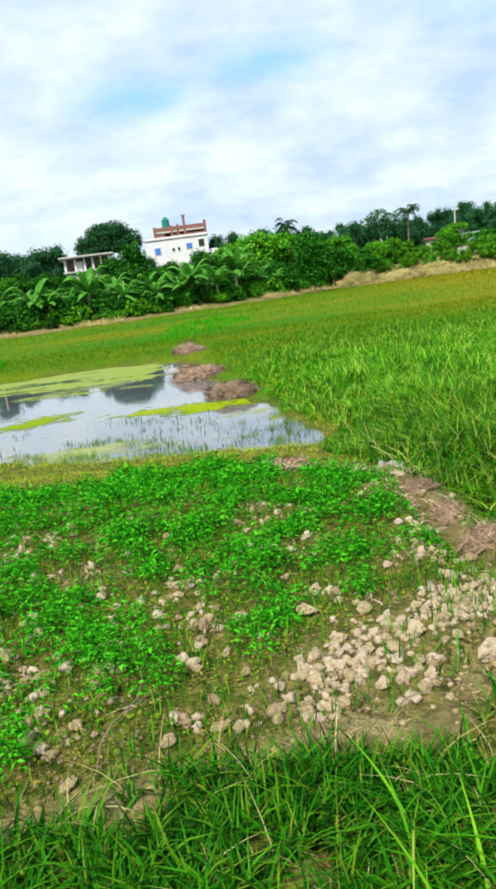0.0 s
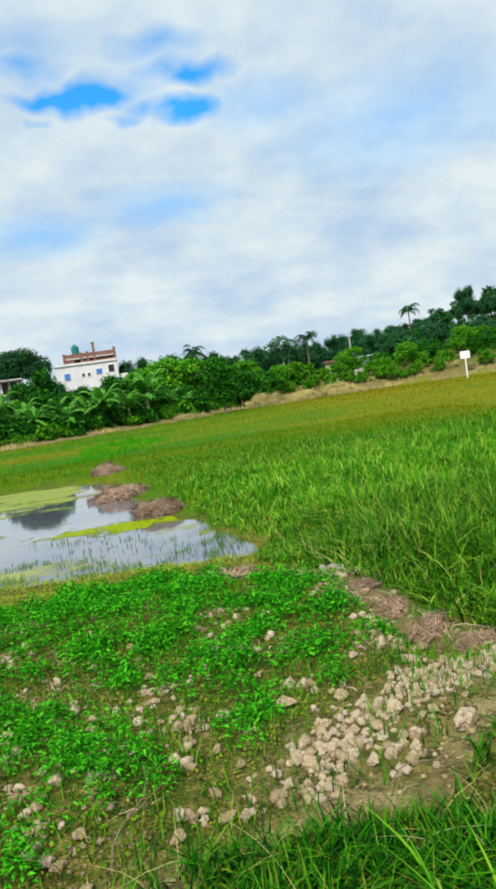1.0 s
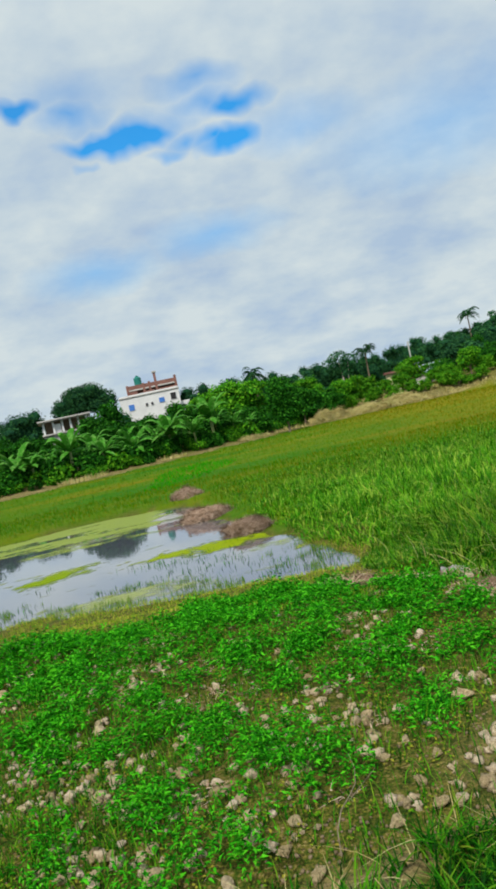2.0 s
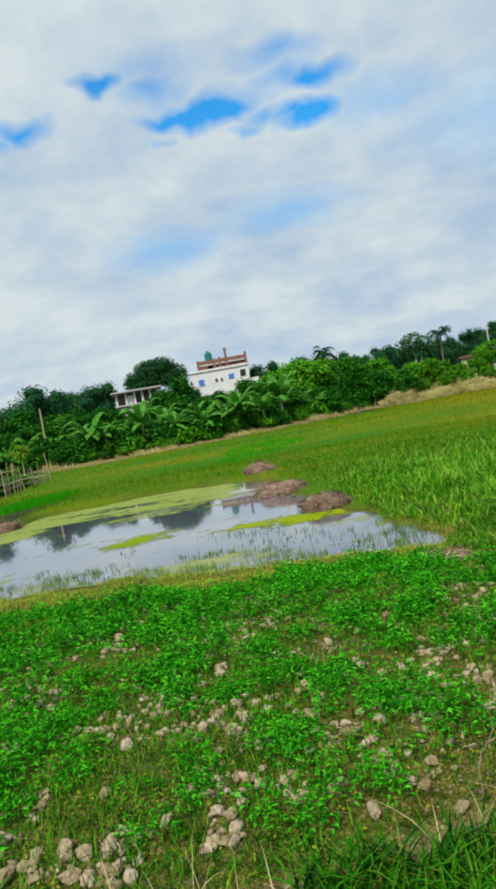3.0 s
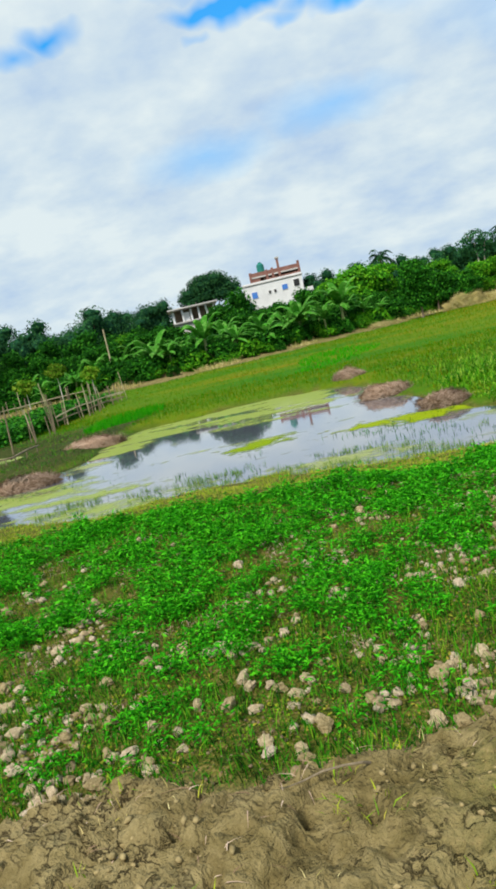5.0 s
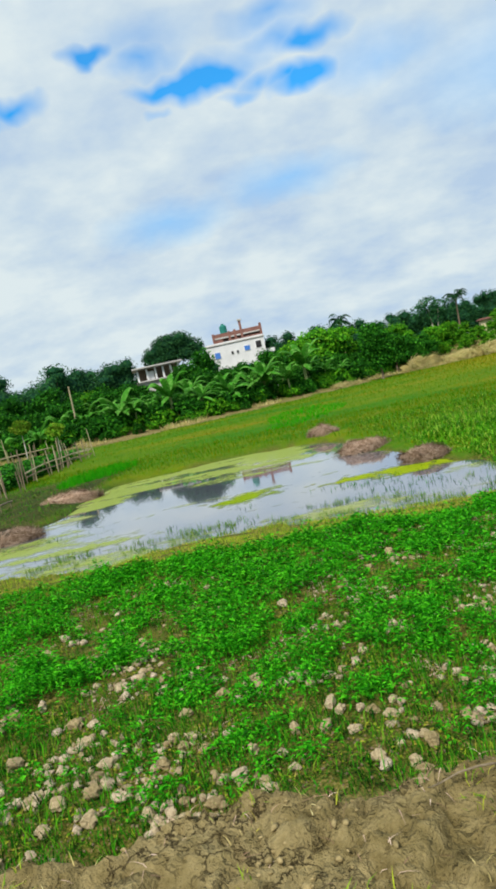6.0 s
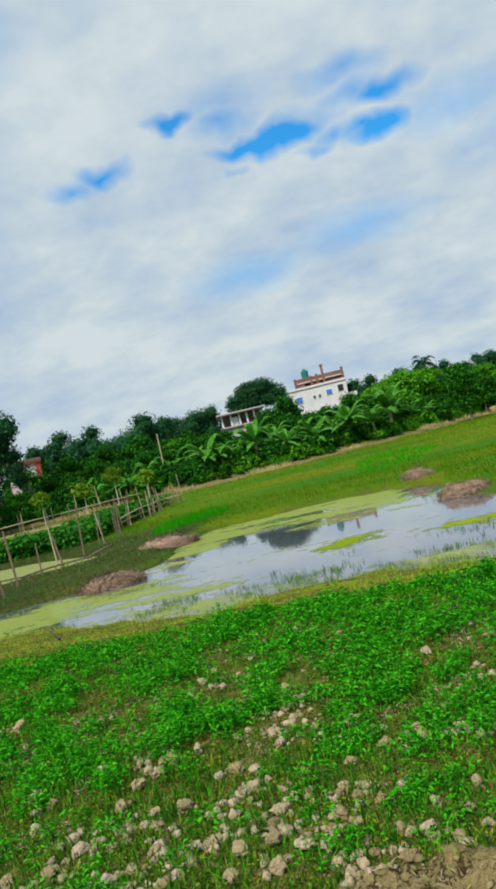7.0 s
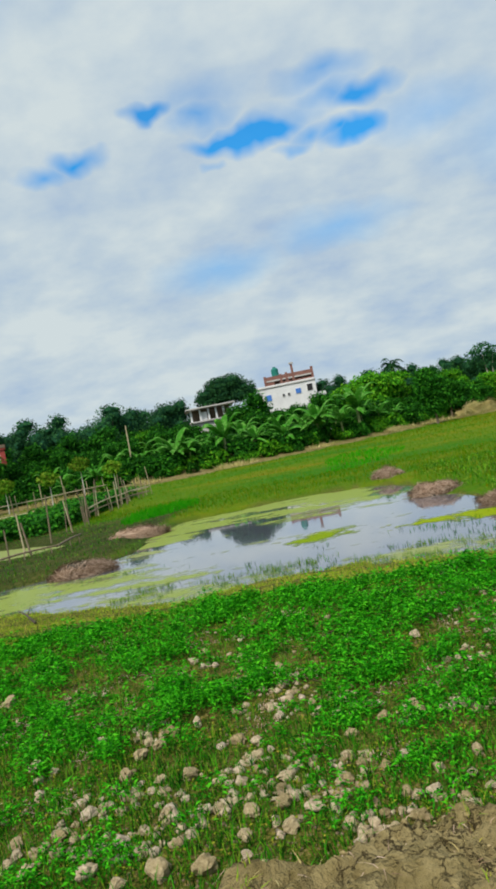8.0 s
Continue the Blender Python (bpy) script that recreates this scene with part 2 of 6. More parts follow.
M_FIELD = foliage("field_grass_blade", [(0.016, 0.13, 0.001), (0.042, 0.155, 0.001), (0.08, 0.165, 0.001), (0.14, 0.15, 0.002)], 0.3, 0.9)
M_RIPE = foliage("ripening_grass_blade", [(0.06, 0.18, 0.001), (0.13, 0.20, 0.001), (0.23, 0.19, 0.002), (0.33, 0.20, 0.004)], 0.3, 0.9)
M_DRY = foliage("dry_grass_blade", [(0.30, 0.26, 0.08), (0.45, 0.36, 0.15), (0.52, 0.46, 0.22), (0.20, 0.24, 0.04)], 0.2, 0.7)
M_MOSS = foliage("olive_seedling", [(0.02, 0.14, 0.003), (0.07, 0.19, 0.006), (0.16, 0.21, 0.014), (0.25, 0.21, 0.03)], 0.2, 0.8)
M_YELLOWLEAF = foliage("yellowish_leaf", [(0.05, 0.19, 0.008), (0.12, 0.27, 0.015), (0.22, 0.29, 0.03)], 0.3, 0.6)
M_SHORE = foliage("yellowing_grass_blade", [(0.08, 0.24, 0.008), (0.21, 0.35, 0.015), (0.34, 0.38, 0.03), (0.42, 0.33, 0.08)], 0.2, 0.7)
M_STRAW = foliage("straw", [(0.17, 0.105, 0.06), (0.36, 0.24, 0.155), (0.48, 0.35, 0.25), (0.58, 0.45, 0.34)], 0.1, 0.85)
M_STALK = foliage("matted_straw", [(0.09, 0.055, 0.03), (0.23, 0.145, 0.09), (0.40, 0.28, 0.20), (0.56, 0.43, 0.33)], 0.1, 0.85)
M_HEAP = plain("rotting_straw", (0.06, 0.042, 0.024), (0.26, 0.18, 0.11), 9, 0.95, 1.0, stretch=(1, 1, 3), spec=0.1)
M_BANANA = foliage("banana_leaf", [(0.03, 0.17, 0.012), (0.06, 0.25, 0.02), (0.14, 0.36, 0.05)], 0.35, 0.6, 3.5, (0.20, 0.42, 0.09))
M_CROWN = foliage("tree_leaf", [(0.006, 0.05, 0.005), (0.012, 0.09, 0.006), (0.022, 0.14, 0.008), (0.05, 0.22, 0.012)], 0.2, 0.55)
M_LIGHTCROWN = foliage("light_tree_leaf", [(0.02, 0.13, 0.005), (0.05, 0.23, 0.007), (0.09, 0.31, 0.010), (0.15, 0.36, 0.018)], 0.25, 0.55)
# far crowns: a bluish tint of distance haze mixed into the leaf tones
M_DARKCROWN = foliage("hazy_far_leaf", [(0.010, 0.052, 0.022), (0.018, 0.082, 0.030), (0.030, 0.120, 0.036), (0.046, 0.155, 0.040)], 0.15, 0.6)
# crown fillers, toned darker than their leaves to paint in inner shade
M_CORE_DARK = plain("shaded_dark_core", (0.008, 0.040, 0.022), (0.018, 0.080, 0.034), 3.0, 0.9, 1.0, spec=0.05)
M_CORE_GREEN = plain("shaded_green_core", (0.003, 0.025, 0.003), (0.014, 0.085, 0.006), 2.4, 0.9, 1.0, spec=0.05)
M_CORE_LIGHT = plain("shaded_light_core", (0.008, 0.06, 0.003), (0.04, 0.17, 0.008), 2.4, 0.9, 1.0, spec=0.05)
M_BRIGHT = foliage("bright_rice_blade", [(0.012, 0.26, 0.002), (0.025, 0.36, 0.002), (0.06, 0.42, 0.003)], 0.3, 0.8)
M_CLOD = plain("dry_clod", (0.23, 0.185, 0.115), (0.72, 0.635, 0.52), 3, 0.95, 1.0, spec=0.1)
t = M_CLOD.node_tree
b = t.nodes["Principled BSDF"]
info, shade = t.nodes.new("ShaderNodeObjectInfo"), b.inputs["Base Color"].links[0].from_socket
t.links.new(mix_color(t, 1.0, shade, ramp_node(t, info.outputs["Random"], [(0.0, (0.58, 0.52, 0.32)), (0.5, (0.88, 0.81, 0.62)), (1.0, (1.0, 0.93, 0.88))]), "MULTIPLY"), b.inputs["Base Color"])
M_LOOSE = M_CLOD.copy()
M_LOOSE.name = "loose_clods"
t = M_LOOSE.node_tree
for n in t.nodes:
    if n.type == "TEX_NOISE":
        n.inputs["Scale"].default_value *= 22
for link in list(t.links):
    if link.from_node.type == "OBJECT_INFO":
        ramp_in = link.to_node
        t.links.new(t.nodes.new("ShaderNodeNewGeometry").outputs["Random Per Island"], link.to_socket)
ramp_in.color_ramp.elements[0].color, ramp_in.color_ramp.elements[1].color = (0.56, 0.49, 0.32, 1), (0.98, 0.90, 0.74, 1)
M_BARK = plain("bark", (0.10, 0.07, 0.045), (0.25, 0.19, 0.13), 4, 0.9, 0.6, stretch=(3, 3, 0.5))
M_PALEBARK = plain("pale_bark", (0.35, 0.31, 0.26), (0.60, 0.56, 0.50), 4, 0.9, 0.4, stretch=(3, 3, 0.5))
M_STEM = plain("banana_stem", (0.12, 0.16, 0.05), (0.30, 0.32, 0.14), 4, 0.7, 0.4, stretch=(4, 4, 0.5))
M_BAMBOO = plain("weathered_bamboo", (0.08, 0.06, 0.035), (0.28, 0.22, 0.14), 5, 0.75, 0.4, stretch=(3, 3, 0.6))
M_PALEBAMBOO = plain("pale_bamboo", (0.28, 0.23, 0.13), (0.48, 0.42, 0.27), 5, 0.7, 0.3, stretch=(3, 3, 0.6))
M_WHITE = plain("white_limewash", (0.55, 0.55, 0.55), (0.74, 0.74, 0.73), 0.5, 0.9, 0.2)
M_CONCRETE = plain("bare_concrete", (0.32, 0.30, 0.28), (0.52, 0.50, 0.47), 0.8, 0.9, 0.3)
M_BRICK = plain("raw_brick", (0.12, 0.05, 0.04), (0.30, 0.15, 0.12), 1.2, 0.95, 0.5, stretch=(1, 1, 4))
M_PINK = plain("pink_plaster", (0.66, 0.55, 0.52), (0.78, 0.68, 0.65), 0.6, 0.9, 0.2)
M_RED = plain("red_paint", (0.32, 0.05, 0.04), (0.46, 0.09, 0.07), 1.0, 0.7, 0.2)
M_YELLOW = plain("cream_plaster", (0.60, 0.50, 0.28), (0.75, 0.66, 0.42), 0.6, 0.9, 0.2)
M_DARK = plain("dark_opening", (0.010, 0.010, 0.011), (0.03, 0.03, 0.032), 1.0, 0.6, 0.1)
M_BLUE = plain("blue_shutter", (0.04, 0.14, 0.45), (0.07, 0.22, 0.60), 1.5, 0.6, 0.2)
M_TANK = plain("green_tank_plastic", (0.01, 0.14, 0.11), (0.02, 0.20, 0.16), 1.0, 0.5, 0.1)
M_TIN = plain("corrugated_tin", (0.30, 0.36, 0.42), (0.52, 0.58, 0.64), 1.0, 0.5, 0.4, 0.3, stretch=(6, 1, 1))
M_SIGN = plain("sign_white", (0.74, 0.74, 0.74), (0.84, 0.84, 0.84), 1.0, 0.7, 0.1)
M_PLASTIC = plain("pale_plastic_sheet", (0.16, 0.16, 0.15), (0.36, 0.34, 0.31), 6.0, 0.5, 0.6)
M_MUD = plain("dark_wet_mud", (0.035, 0.028, 0.018), (0.10, 0.08, 0.05), 2.0, 0.6, 0.6)


# helpers for meshes
def np_mesh(name, verts, faces):
    verts, faces = np.asarray(verts, np.float32).reshape(-1, 3), np.asarray(faces, np.int32)
    me, k = bpy.data.meshes.new(name), faces.shape[1]
    me.vertices.add(len(verts))
    me.vertices.foreach_set("co", verts.ravel())
    me.loops.add(faces.size)
    me.loops.foreach_set("vertex_index", faces.ravel())
    me.polygons.add(len(faces))
    me.polygons.foreach_set("loop_start", np.arange(0, faces.size, k, dtype=np.int32))
    me.update(calc_edges=True)
    me.validate()
    return me


def linked(name, me, mat, parent=None, label="", smooth=False):
    me.materials.append(mat)
    if smooth:
        me.polygons.foreach_set("use_smooth", np.ones(len(me.polygons), bool))
    ob = new(name, me)
    if parent is not None:
        ob.parent = parent
    if label:
        tagged(ob, label)
    return ob


def part(name, bm, mat, parent, label="", smooth=False):
    me = bpy.data.meshes.new(name)
    bm.normal_update()
    bm.to_mesh(me)
    bm.free()
    return linked(name, me, mat, parent, label, smooth)


def thing(name, m, label, category, group="", kind=""):
    ob = new(name)
    ob.empty_display_size = 0.2
    ob.matrix_basis = m
    return tagged(ob, label, category, group, kind)


def lattice(x, y, seed):
    ix, iy = x.astype(np.int64) & 0xFFFF, y.astype(np.int64) & 0xFFFF
    n = (ix * 374761393 + iy * 668265263 + seed * 974634777) & 0x7FFFFFFF
    n = ((n ^ (n >> 13)) * 1274126177) & 0x7FFFFFFF
    return ((n ^ (n >> 16)) & 0xFFFF) / 65535.0


def value_noise(x, y, cell, seed=0):
    """Smooth noise from 0 to 1 with humps about cell metres wide."""
    x, y = np.asarray(x, float) / cell + 5000, np.asarray(y, float) / cell + 5000
    fx, fy = np.floor(x), np.floor(y)
    u, v = x - fx, y - fy
    u, v = u * u * (3 - 2 * u), v * v * (3 - 2 * v)
    a, b = lattice(fx, fy, seed), lattice(fx + 1, fy, seed)
    c, d = lattice(fx, fy + 1, seed), lattice(fx + 1, fy + 1, seed)
    return (a * (1 - u) + b * u) * (1 - v) + (c * (1 - u) + d * u) * v


def step(a, b, x):
    u = np.clip((np.asarray(x, float) - a) / (b - a), 0, 1)
    return u * u * (3 - 2 * u)


WATER_Z = -0.68
POND = [(-20, 10.6), (-13, 10.3), (-10.1, 10.15), (-9.3, 10.1), (-7.7, 9.3), (-6.4, 8.95), (-5.5, 9.3), (-4.6, 9.65), (-3.4, 9.45), (-2.6, 9.1), (-1.4, 8.85), (-0.4, 8.7), (0.4, 8.45), (1.05, 8.1),
        (1.25, 8.7), (1.08, 9.6), (0.55, 11.4), (0.1, 12.6), (-0.3, 13.9), (-0.75, 16.0), (-1.2, 19.0), (-2.0, 21.3), (-3.1, 21.9), (-4.5, 22.3),
        (-6.2, 22.2), (-7.8, 21.6), (-9.2, 21.2), (-9.6, 19.6), (-9.4, 17.5), (-9.4, 15.8), (-9.8, 14.5), (-10.9, 13.6), (-12.5, 13.2), (-20, 12.9)]
BACK_POND = [(-13.8, 21.4), (-12.6, 19.9), (-15.4, 17.8), (-25, 16.6), (-34, 20.5), (-25, 24.0), (-16.7, 23.2)]


def outside(poly, x, y):
    """Signed distance to a closed outline, negative inside."""
    x, y = np.asarray(x, float), np.asarray(y, float)
    best, inside = np.full(x.shape, 1e9), np.zeros(x.shape, bool)
    for (x0, y0), (x1, y1) in zip(poly, poly[1:] + poly[:1]):
        dx, dy = x1 - x0, y1 - y0
        u = np.clip(((x - x0) * dx + (y - y0) * dy) / (dx * dx + dy * dy), 0, 1)
        best = np.minimum(best, np.hypot(x - x0 - u * dx, y - y0 - u * dy))
        if y0 != y1:
            inside ^= ((y0 > y) != (y1 > y)) & (x < x0 + (y - y0) / (y1 - y0) * dx)
    return np.where(inside, -best, best)


def shore(x, y):
    wobble = (value_noise(x, y, 0.9, 3) - 0.5) * 0.5 + (value_noise(x, y, 0.3, 4) - 0.5) * 0.22
    return outside(POND, x, y) + wobble


EDGE_X = [-400, -60, -30, -16, -8, 1, 14, 24, 40, 70, 400]
EDGE_Y = [40, 46, 52, 55, 59, 66, 80, 82, 72, 60, 60]
CLAY_X = [-9, -5.2, -4.5, -4.36, -4.05, -3.7, -3.4, -3.0, -2.65, -2.3, -1.75, -1.2, -0.8, -0.4, -0.02, 0.2, 0.55, 0.83, 1.4, 3]
CLAY_Y = [1.0, 1.1, 1.2, 1.47, 1.33, 1.42, 1.49, 1.36, 1.50, 1.66, 1.73, 1.8, 1.95, 1.95, 2.1, 2.22, 2.17, 2.38, 2.55, 2.9]
RIDGE = [(0.55, 6.3), (0.85, 5.66), (1.18, 5.28), (1.29, 4.36), (1.37, 3.85), (1.56, 3.14)]


def pile_far(x, y):
    """Metres from the spine of the clod pile, which runs aslant over the bank."""
    x, y = np.asarray(x, float), np.asarray(y, float)
    u = np.clip(((x - 0.15) * 1.0 + (y - 2.30) * 0.57) / (1.0 + 0.57**2), 0, 1)
    return np.hypot(x - 0.15 - u * 1.0, y - 2.30 - u * 0.57)


def lag(x):
    """How far the bank's rim falls back towards the path on its way west."""
    return np.interp(x, [-4.0, -3.0, -2.0, -1.2], [0.76, 0.70, 0.36, 0.0])


def ridge_far(x, y):
    best = np.full(np.shape(x), 1e9)
    for (x0, y0), (x1, y1) in zip(RIDGE, RIDGE[1:]):
        dx, dy = x1 - x0, y1 - y0
        u = np.clip(((x - x0) * dx + (y - y0) * dy) / (dx * dx + dy * dy), 0, 1)
        best = np.minimum(best, np.hypot(x - x0 - u * dx, y - y0 - u * dy))
    return best


def cells(x, y, size, seed):
    """A cracked crust: each plate's own random level, and how far in from its rim a place lies."""
    x, y = np.asarray(x, float) / size + 3000, np.asarray(y, float) / size + 3000
    fx, fy = np.floor(x), np.floor(y)
    f1, f2, own = np.full(x.shape, 9.0), np.full(x.shape, 9.0), np.zeros(x.shape)
    for i in (-1, 0, 1):
        for j in (-1, 0, 1):
            cx, cy = fx + i, fy + j
            dist = np.hypot(cx + lattice(cx, cy, seed) - x, cy + lattice(cx, cy, seed + 1) - y)
            nearer = dist < f1
            f2 = np.where(nearer, f1, np.minimum(f2, dist))
            own = np.where(nearer, lattice(cx, cy, seed + 2), own)
            f1 = np.where(nearer, dist, f1)
    return own, f2 - f1


DIKE = [(-45, 26), (-33.4, 33), (-28.7, 39), (-25, 45), (-22, 50.7), (-20.6, 55.5), (-19.4, 61)]


def dike_far(x, y):
    best = np.full(np.shape(x), 1e9)
    for (x0, y0), (x1, y1) in zip(DIKE, DIKE[1:]):
        dx, dy = x1 - x0, y1 - y0
        u = np.clip(((x - x0) * dx + (y - y0) * dy) / (dx * dx + dy * dy), 0, 1)
        best = np.minimum(best, np.hypot(x - x0 - u * dx, y - y0 - u * dy))
    return best


def clay_edge(x, y):
    """Metres on the camera's side of the clay bank's ragged rim."""
    x = np.asarray(x, float)
    return np.interp(x, CLAY_X, CLAY_Y) + (value_noise(x, y, 0.35, 21) - 0.5) * 0.16 + (value_noise(x, y, 0.11, 22) - 0.5) * 0.07 - y


def clay_crust(x, y):
    wx, wy = x + 0.10 * value_noise(x, y, 0.12, 81), y + 0.10 * value_noise(x, y, 0.12, 82)
    big, rim = cells(wx, wy, 0.17, 83)
    small, rim2 = cells(wx, wy, 0.06, 87)
    z = 0.05 * (value_noise(x, y, 0.35, 6) - 0.5) + 0.045 * big + 0.042 * small
    return z - 0.045 * step(0.10, 0.0, rim) * step(0.35, 0.55, value_noise(x, y, 0.3, 84)) - 0.024 * step(0.2, 0.0, rim2) + 0.03 * (value_noise(x, y, 0.055, 85) - 0.5)


def ground_z(x, y):
    x, y = np.asarray(x, float), np.asarray(y, float)
    z = -0.50 * step(5.6, 9.4, y) + 0.2 * step(25, 55, y) + (value_noise(x, y, 0.8, 1) - 0.5) * 0.05 + (value_noise(x, y, 0.22, 2) - 0.5) * 0.025
    z = z - 0.28 * step(0.85, 1.2, x) * step(2.7, 3.6, y) * (1 - step(5.6, 9.4, y))
    z = z + 0.09 * np.exp(-((ridge_far(x, y) / 0.22) ** 2)) * (0.6 + 0.8 * value_noise(x, y, 0.25, 5))
    z = z + 0.07 * np.exp(-(((x - 0.85) / 0.5) ** 2) - ((y - 2.55) / 0.3) ** 2)
    c = clay_edge(x, y)
    lip = step(0.0, 0.14, c) * np.where(x < -0.9, 1.0, 0.45)
    z = z + lip * (0.06 + clay_crust(x, y)) * step(-1.2, -0.2, y)
    s = shore(x, y)
    z = np.minimum(z, WATER_Z + 0.015 + np.where(s > 0, 0.178 * s, 0.35 * np.maximum(s, -1.4)))
    z = np.minimum(z, WATER_Z + 0.015 + np.where((b := outside(BACK_POND, x, y)) > 0, 0.3 * b + 0.02, 0.35 * np.maximum(b, -1.4)))
    z = z + 0.4 * np.exp(-((dike_far(x, y) / 0.6) ** 2))
    # homestead platform beyond the field, higher to the right, and the wooded hill
    over = y - np.interp(x, EDGE_X, EDGE_Y)
    rise = np.interp(x, [-60, -16, 8, 20, 40, 80], [0.9, 0.9, 1.0, 1.7, 2.0, 2.6])
    z = z + rise * step(-0.5, 7.0, over) + 0.25 * (value_noise(x, y, 6, 8) - 0.5) * step(0, 6, over)
    z = z + 11.0 * np.exp(-(((x - 100) / 42) ** 2) - ((y - 140) / 30) ** 2)
    return z


def gz(x, y):
    return float(ground_z(np.array(x, float), np.array(y, float)))


def spaced(lo, fine_lo, fine_hi, hi, fine, grow):
    mid = list(np.arange(fine_lo, fine_hi + 1e-6, fine))
    up, stepsize = [], fine
    while (up[-1] if up else fine_hi) < hi:
        stepsize *= grow
        up.append((up[-1] if up else fine_hi) + stepsize)
    down, stepsize = [], fine
    while (down[-1] if down else fine_lo) > lo:
        stepsize *= grow
        down.append((down[-1] if down else fine_lo) - stepsize)
    return np.array(down[::-1] + mid + up)


# the ground, one sheet to the horizon
gx, gy = spaced(-3000, -6.0, 1.6, 3000, 0.030, 1.085), spaced(-3000, 0.75, 2.45, 4000, 0.026, 1.055)
X, Y = np.meshgrid(gx, gy)
Z = ground_z(X, Y)
nx, ny = len(gx), len(gy)
i, j = np.meshgrid(np.arange(nx - 1), np.arange(ny - 1))
a = (j * nx + i).ravel()
me = np_mesh("ground", np.stack([X, Y, Z], -1), np.stack([a, a + 1, a + nx + 1, a + nx], -1))
turf_map = np.clip(step(0.10, -0.10, clay_edge(X, Y)) + 1.0 * step(0.12, 0.3, clay_edge(X, Y)) * step(-2.7, -1.7, X), 0, 1)
turf_map = turf_map * (1 - 0.8 * np.exp(-((ridge_far(X, Y) / 0.2) ** 2)))
pile = np.exp(-((pile_far(X, Y) / 0.24) ** 2))
turf_map = turf_map * (1 - 0.35 * np.clip(1.2 * pile, 0, 1))
over = Y - np.interp(X, EDGE_X, EDGE_Y)
dry_bank = step(-2.2, -1.2, over) * step(5, 2.5, over)
turf_map = turf_map * (1 - dry_bank * 0.8)
sward_map = step(9.5, 13.5, Y + (X > 1.5) * 6) * step(0.0, 0.25, shore(X, Y)) * (1 - step(-2.2, -1.2, over) * step(4.5, 3, over)) * np.where(over > 4, 0.0, 1.0)
sward_map = sward_map * (1 - 0.95 * np.exp(-((dike_far(X, Y) / 0.8) ** 4)))
turf_map = turf_map * (1 - 0.9 * np.exp(-((dike_far(X, Y) / 0.8) ** 4)))
sward_map = sward_map * (1 - step(-9.4, -10.0, X) * step(27, 25, Y))
sward_map = np.clip(sward_map + step(-2.0, -3.5, Y), 0, 1)
ripe_map = step(4, 22, X + 6 * (value_noise(X, Y, 7, 201) - 0.5)) * (0.35 + 0.5 * value_noise(X * 0.4, Y, 3, 202)) * step(14, 26, Y)
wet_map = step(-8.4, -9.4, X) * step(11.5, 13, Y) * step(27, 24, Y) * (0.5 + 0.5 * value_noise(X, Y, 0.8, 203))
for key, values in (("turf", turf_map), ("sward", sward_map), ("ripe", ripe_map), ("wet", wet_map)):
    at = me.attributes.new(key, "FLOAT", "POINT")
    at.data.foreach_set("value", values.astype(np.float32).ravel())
ground = tagged(linked("ground", me, M_GROUND, smooth=True), "dry clay, weedy soil and yellowing field ground", "ground", kind="structure")

# pond water, a shallow body closed below
bm = bmesh.new()
bmesh.ops.create_grid(bm, x_segments=1, y_segments=1, size=1)
for v in bm.verts:
    v.co = Vector((-17.0 + v.co.x * 18.5, 15.9 + v.co.y * 8.3, WATER_Z))
bmesh.ops.solidify(bm, geom=bm.faces[:], thickness=0.02)
water = part("water", bm, M_WATER, None)
tagged(water, "still shallow pond water mirroring the cloudy sky", "water", kind="structure")


# floating growth: ragged films lying on the water
def raft(name, test, box, cell, mat, label, category, seed):
    rng = np.random.default_rng(seed)
    gx, gy = np.arange(box[0], box[2], cell), np.arange(box[1], box[3], cell)
    x, y = np.meshgrid(gx, gy)
    amount = test(x, y) + (value_noise(x, y, 0.09, seed) - 0.5) * 0.4 + (value_noise(x, y, 0.05, seed + 1) - 0.5) * 0.2
    inside = (amount > 0.12) & (shore(x, y) < 0.06)
    j, i = np.nonzero(inside[:-1, :-1])
    jx, jy = x + rng.uniform(-0.4, 0.4, x.shape) * cell, y + rng.uniform(-0.4, 0.4, y.shape) * cell
    z = WATER_Z + 0.0025 + 0.002 * value_noise(x, y, 0.12, seed + 2)
    n = len(gx)
    used = np.zeros(x.size, bool)
    corner = np.stack([j * n + i, j * n + i + 1, (j + 1) * n + i + 1, (j + 1) * n + i], -1)
    used[corner.ravel()] = True
    new_id = np.cumsum(used) - 1
    verts = np.stack([jx, jy, z], -1).reshape(-1, 3)[used]
    me = np_mesh(name, verts, new_id[corner])
    at = me.attributes.new("cover", "FLOAT", "POINT")
    at.data.foreach_set("value", np.clip((amount.ravel()[used] - 0.12) / 1.0, 0, 1).astype(np.float32))
    return tagged(linked(name, me, mat), label, category, kind="stuff")


def blob(x, y, cx, cy, rx, ry, turn=0.0):
    c, s = math.cos(turn), math.sin(turn)
    u, v = (x - cx) * c + (y - cy) * s, -(x - cx) * s + (y - cy) * c
    return np.exp(-((u / rx) ** 2) - (v / ry) ** 2)


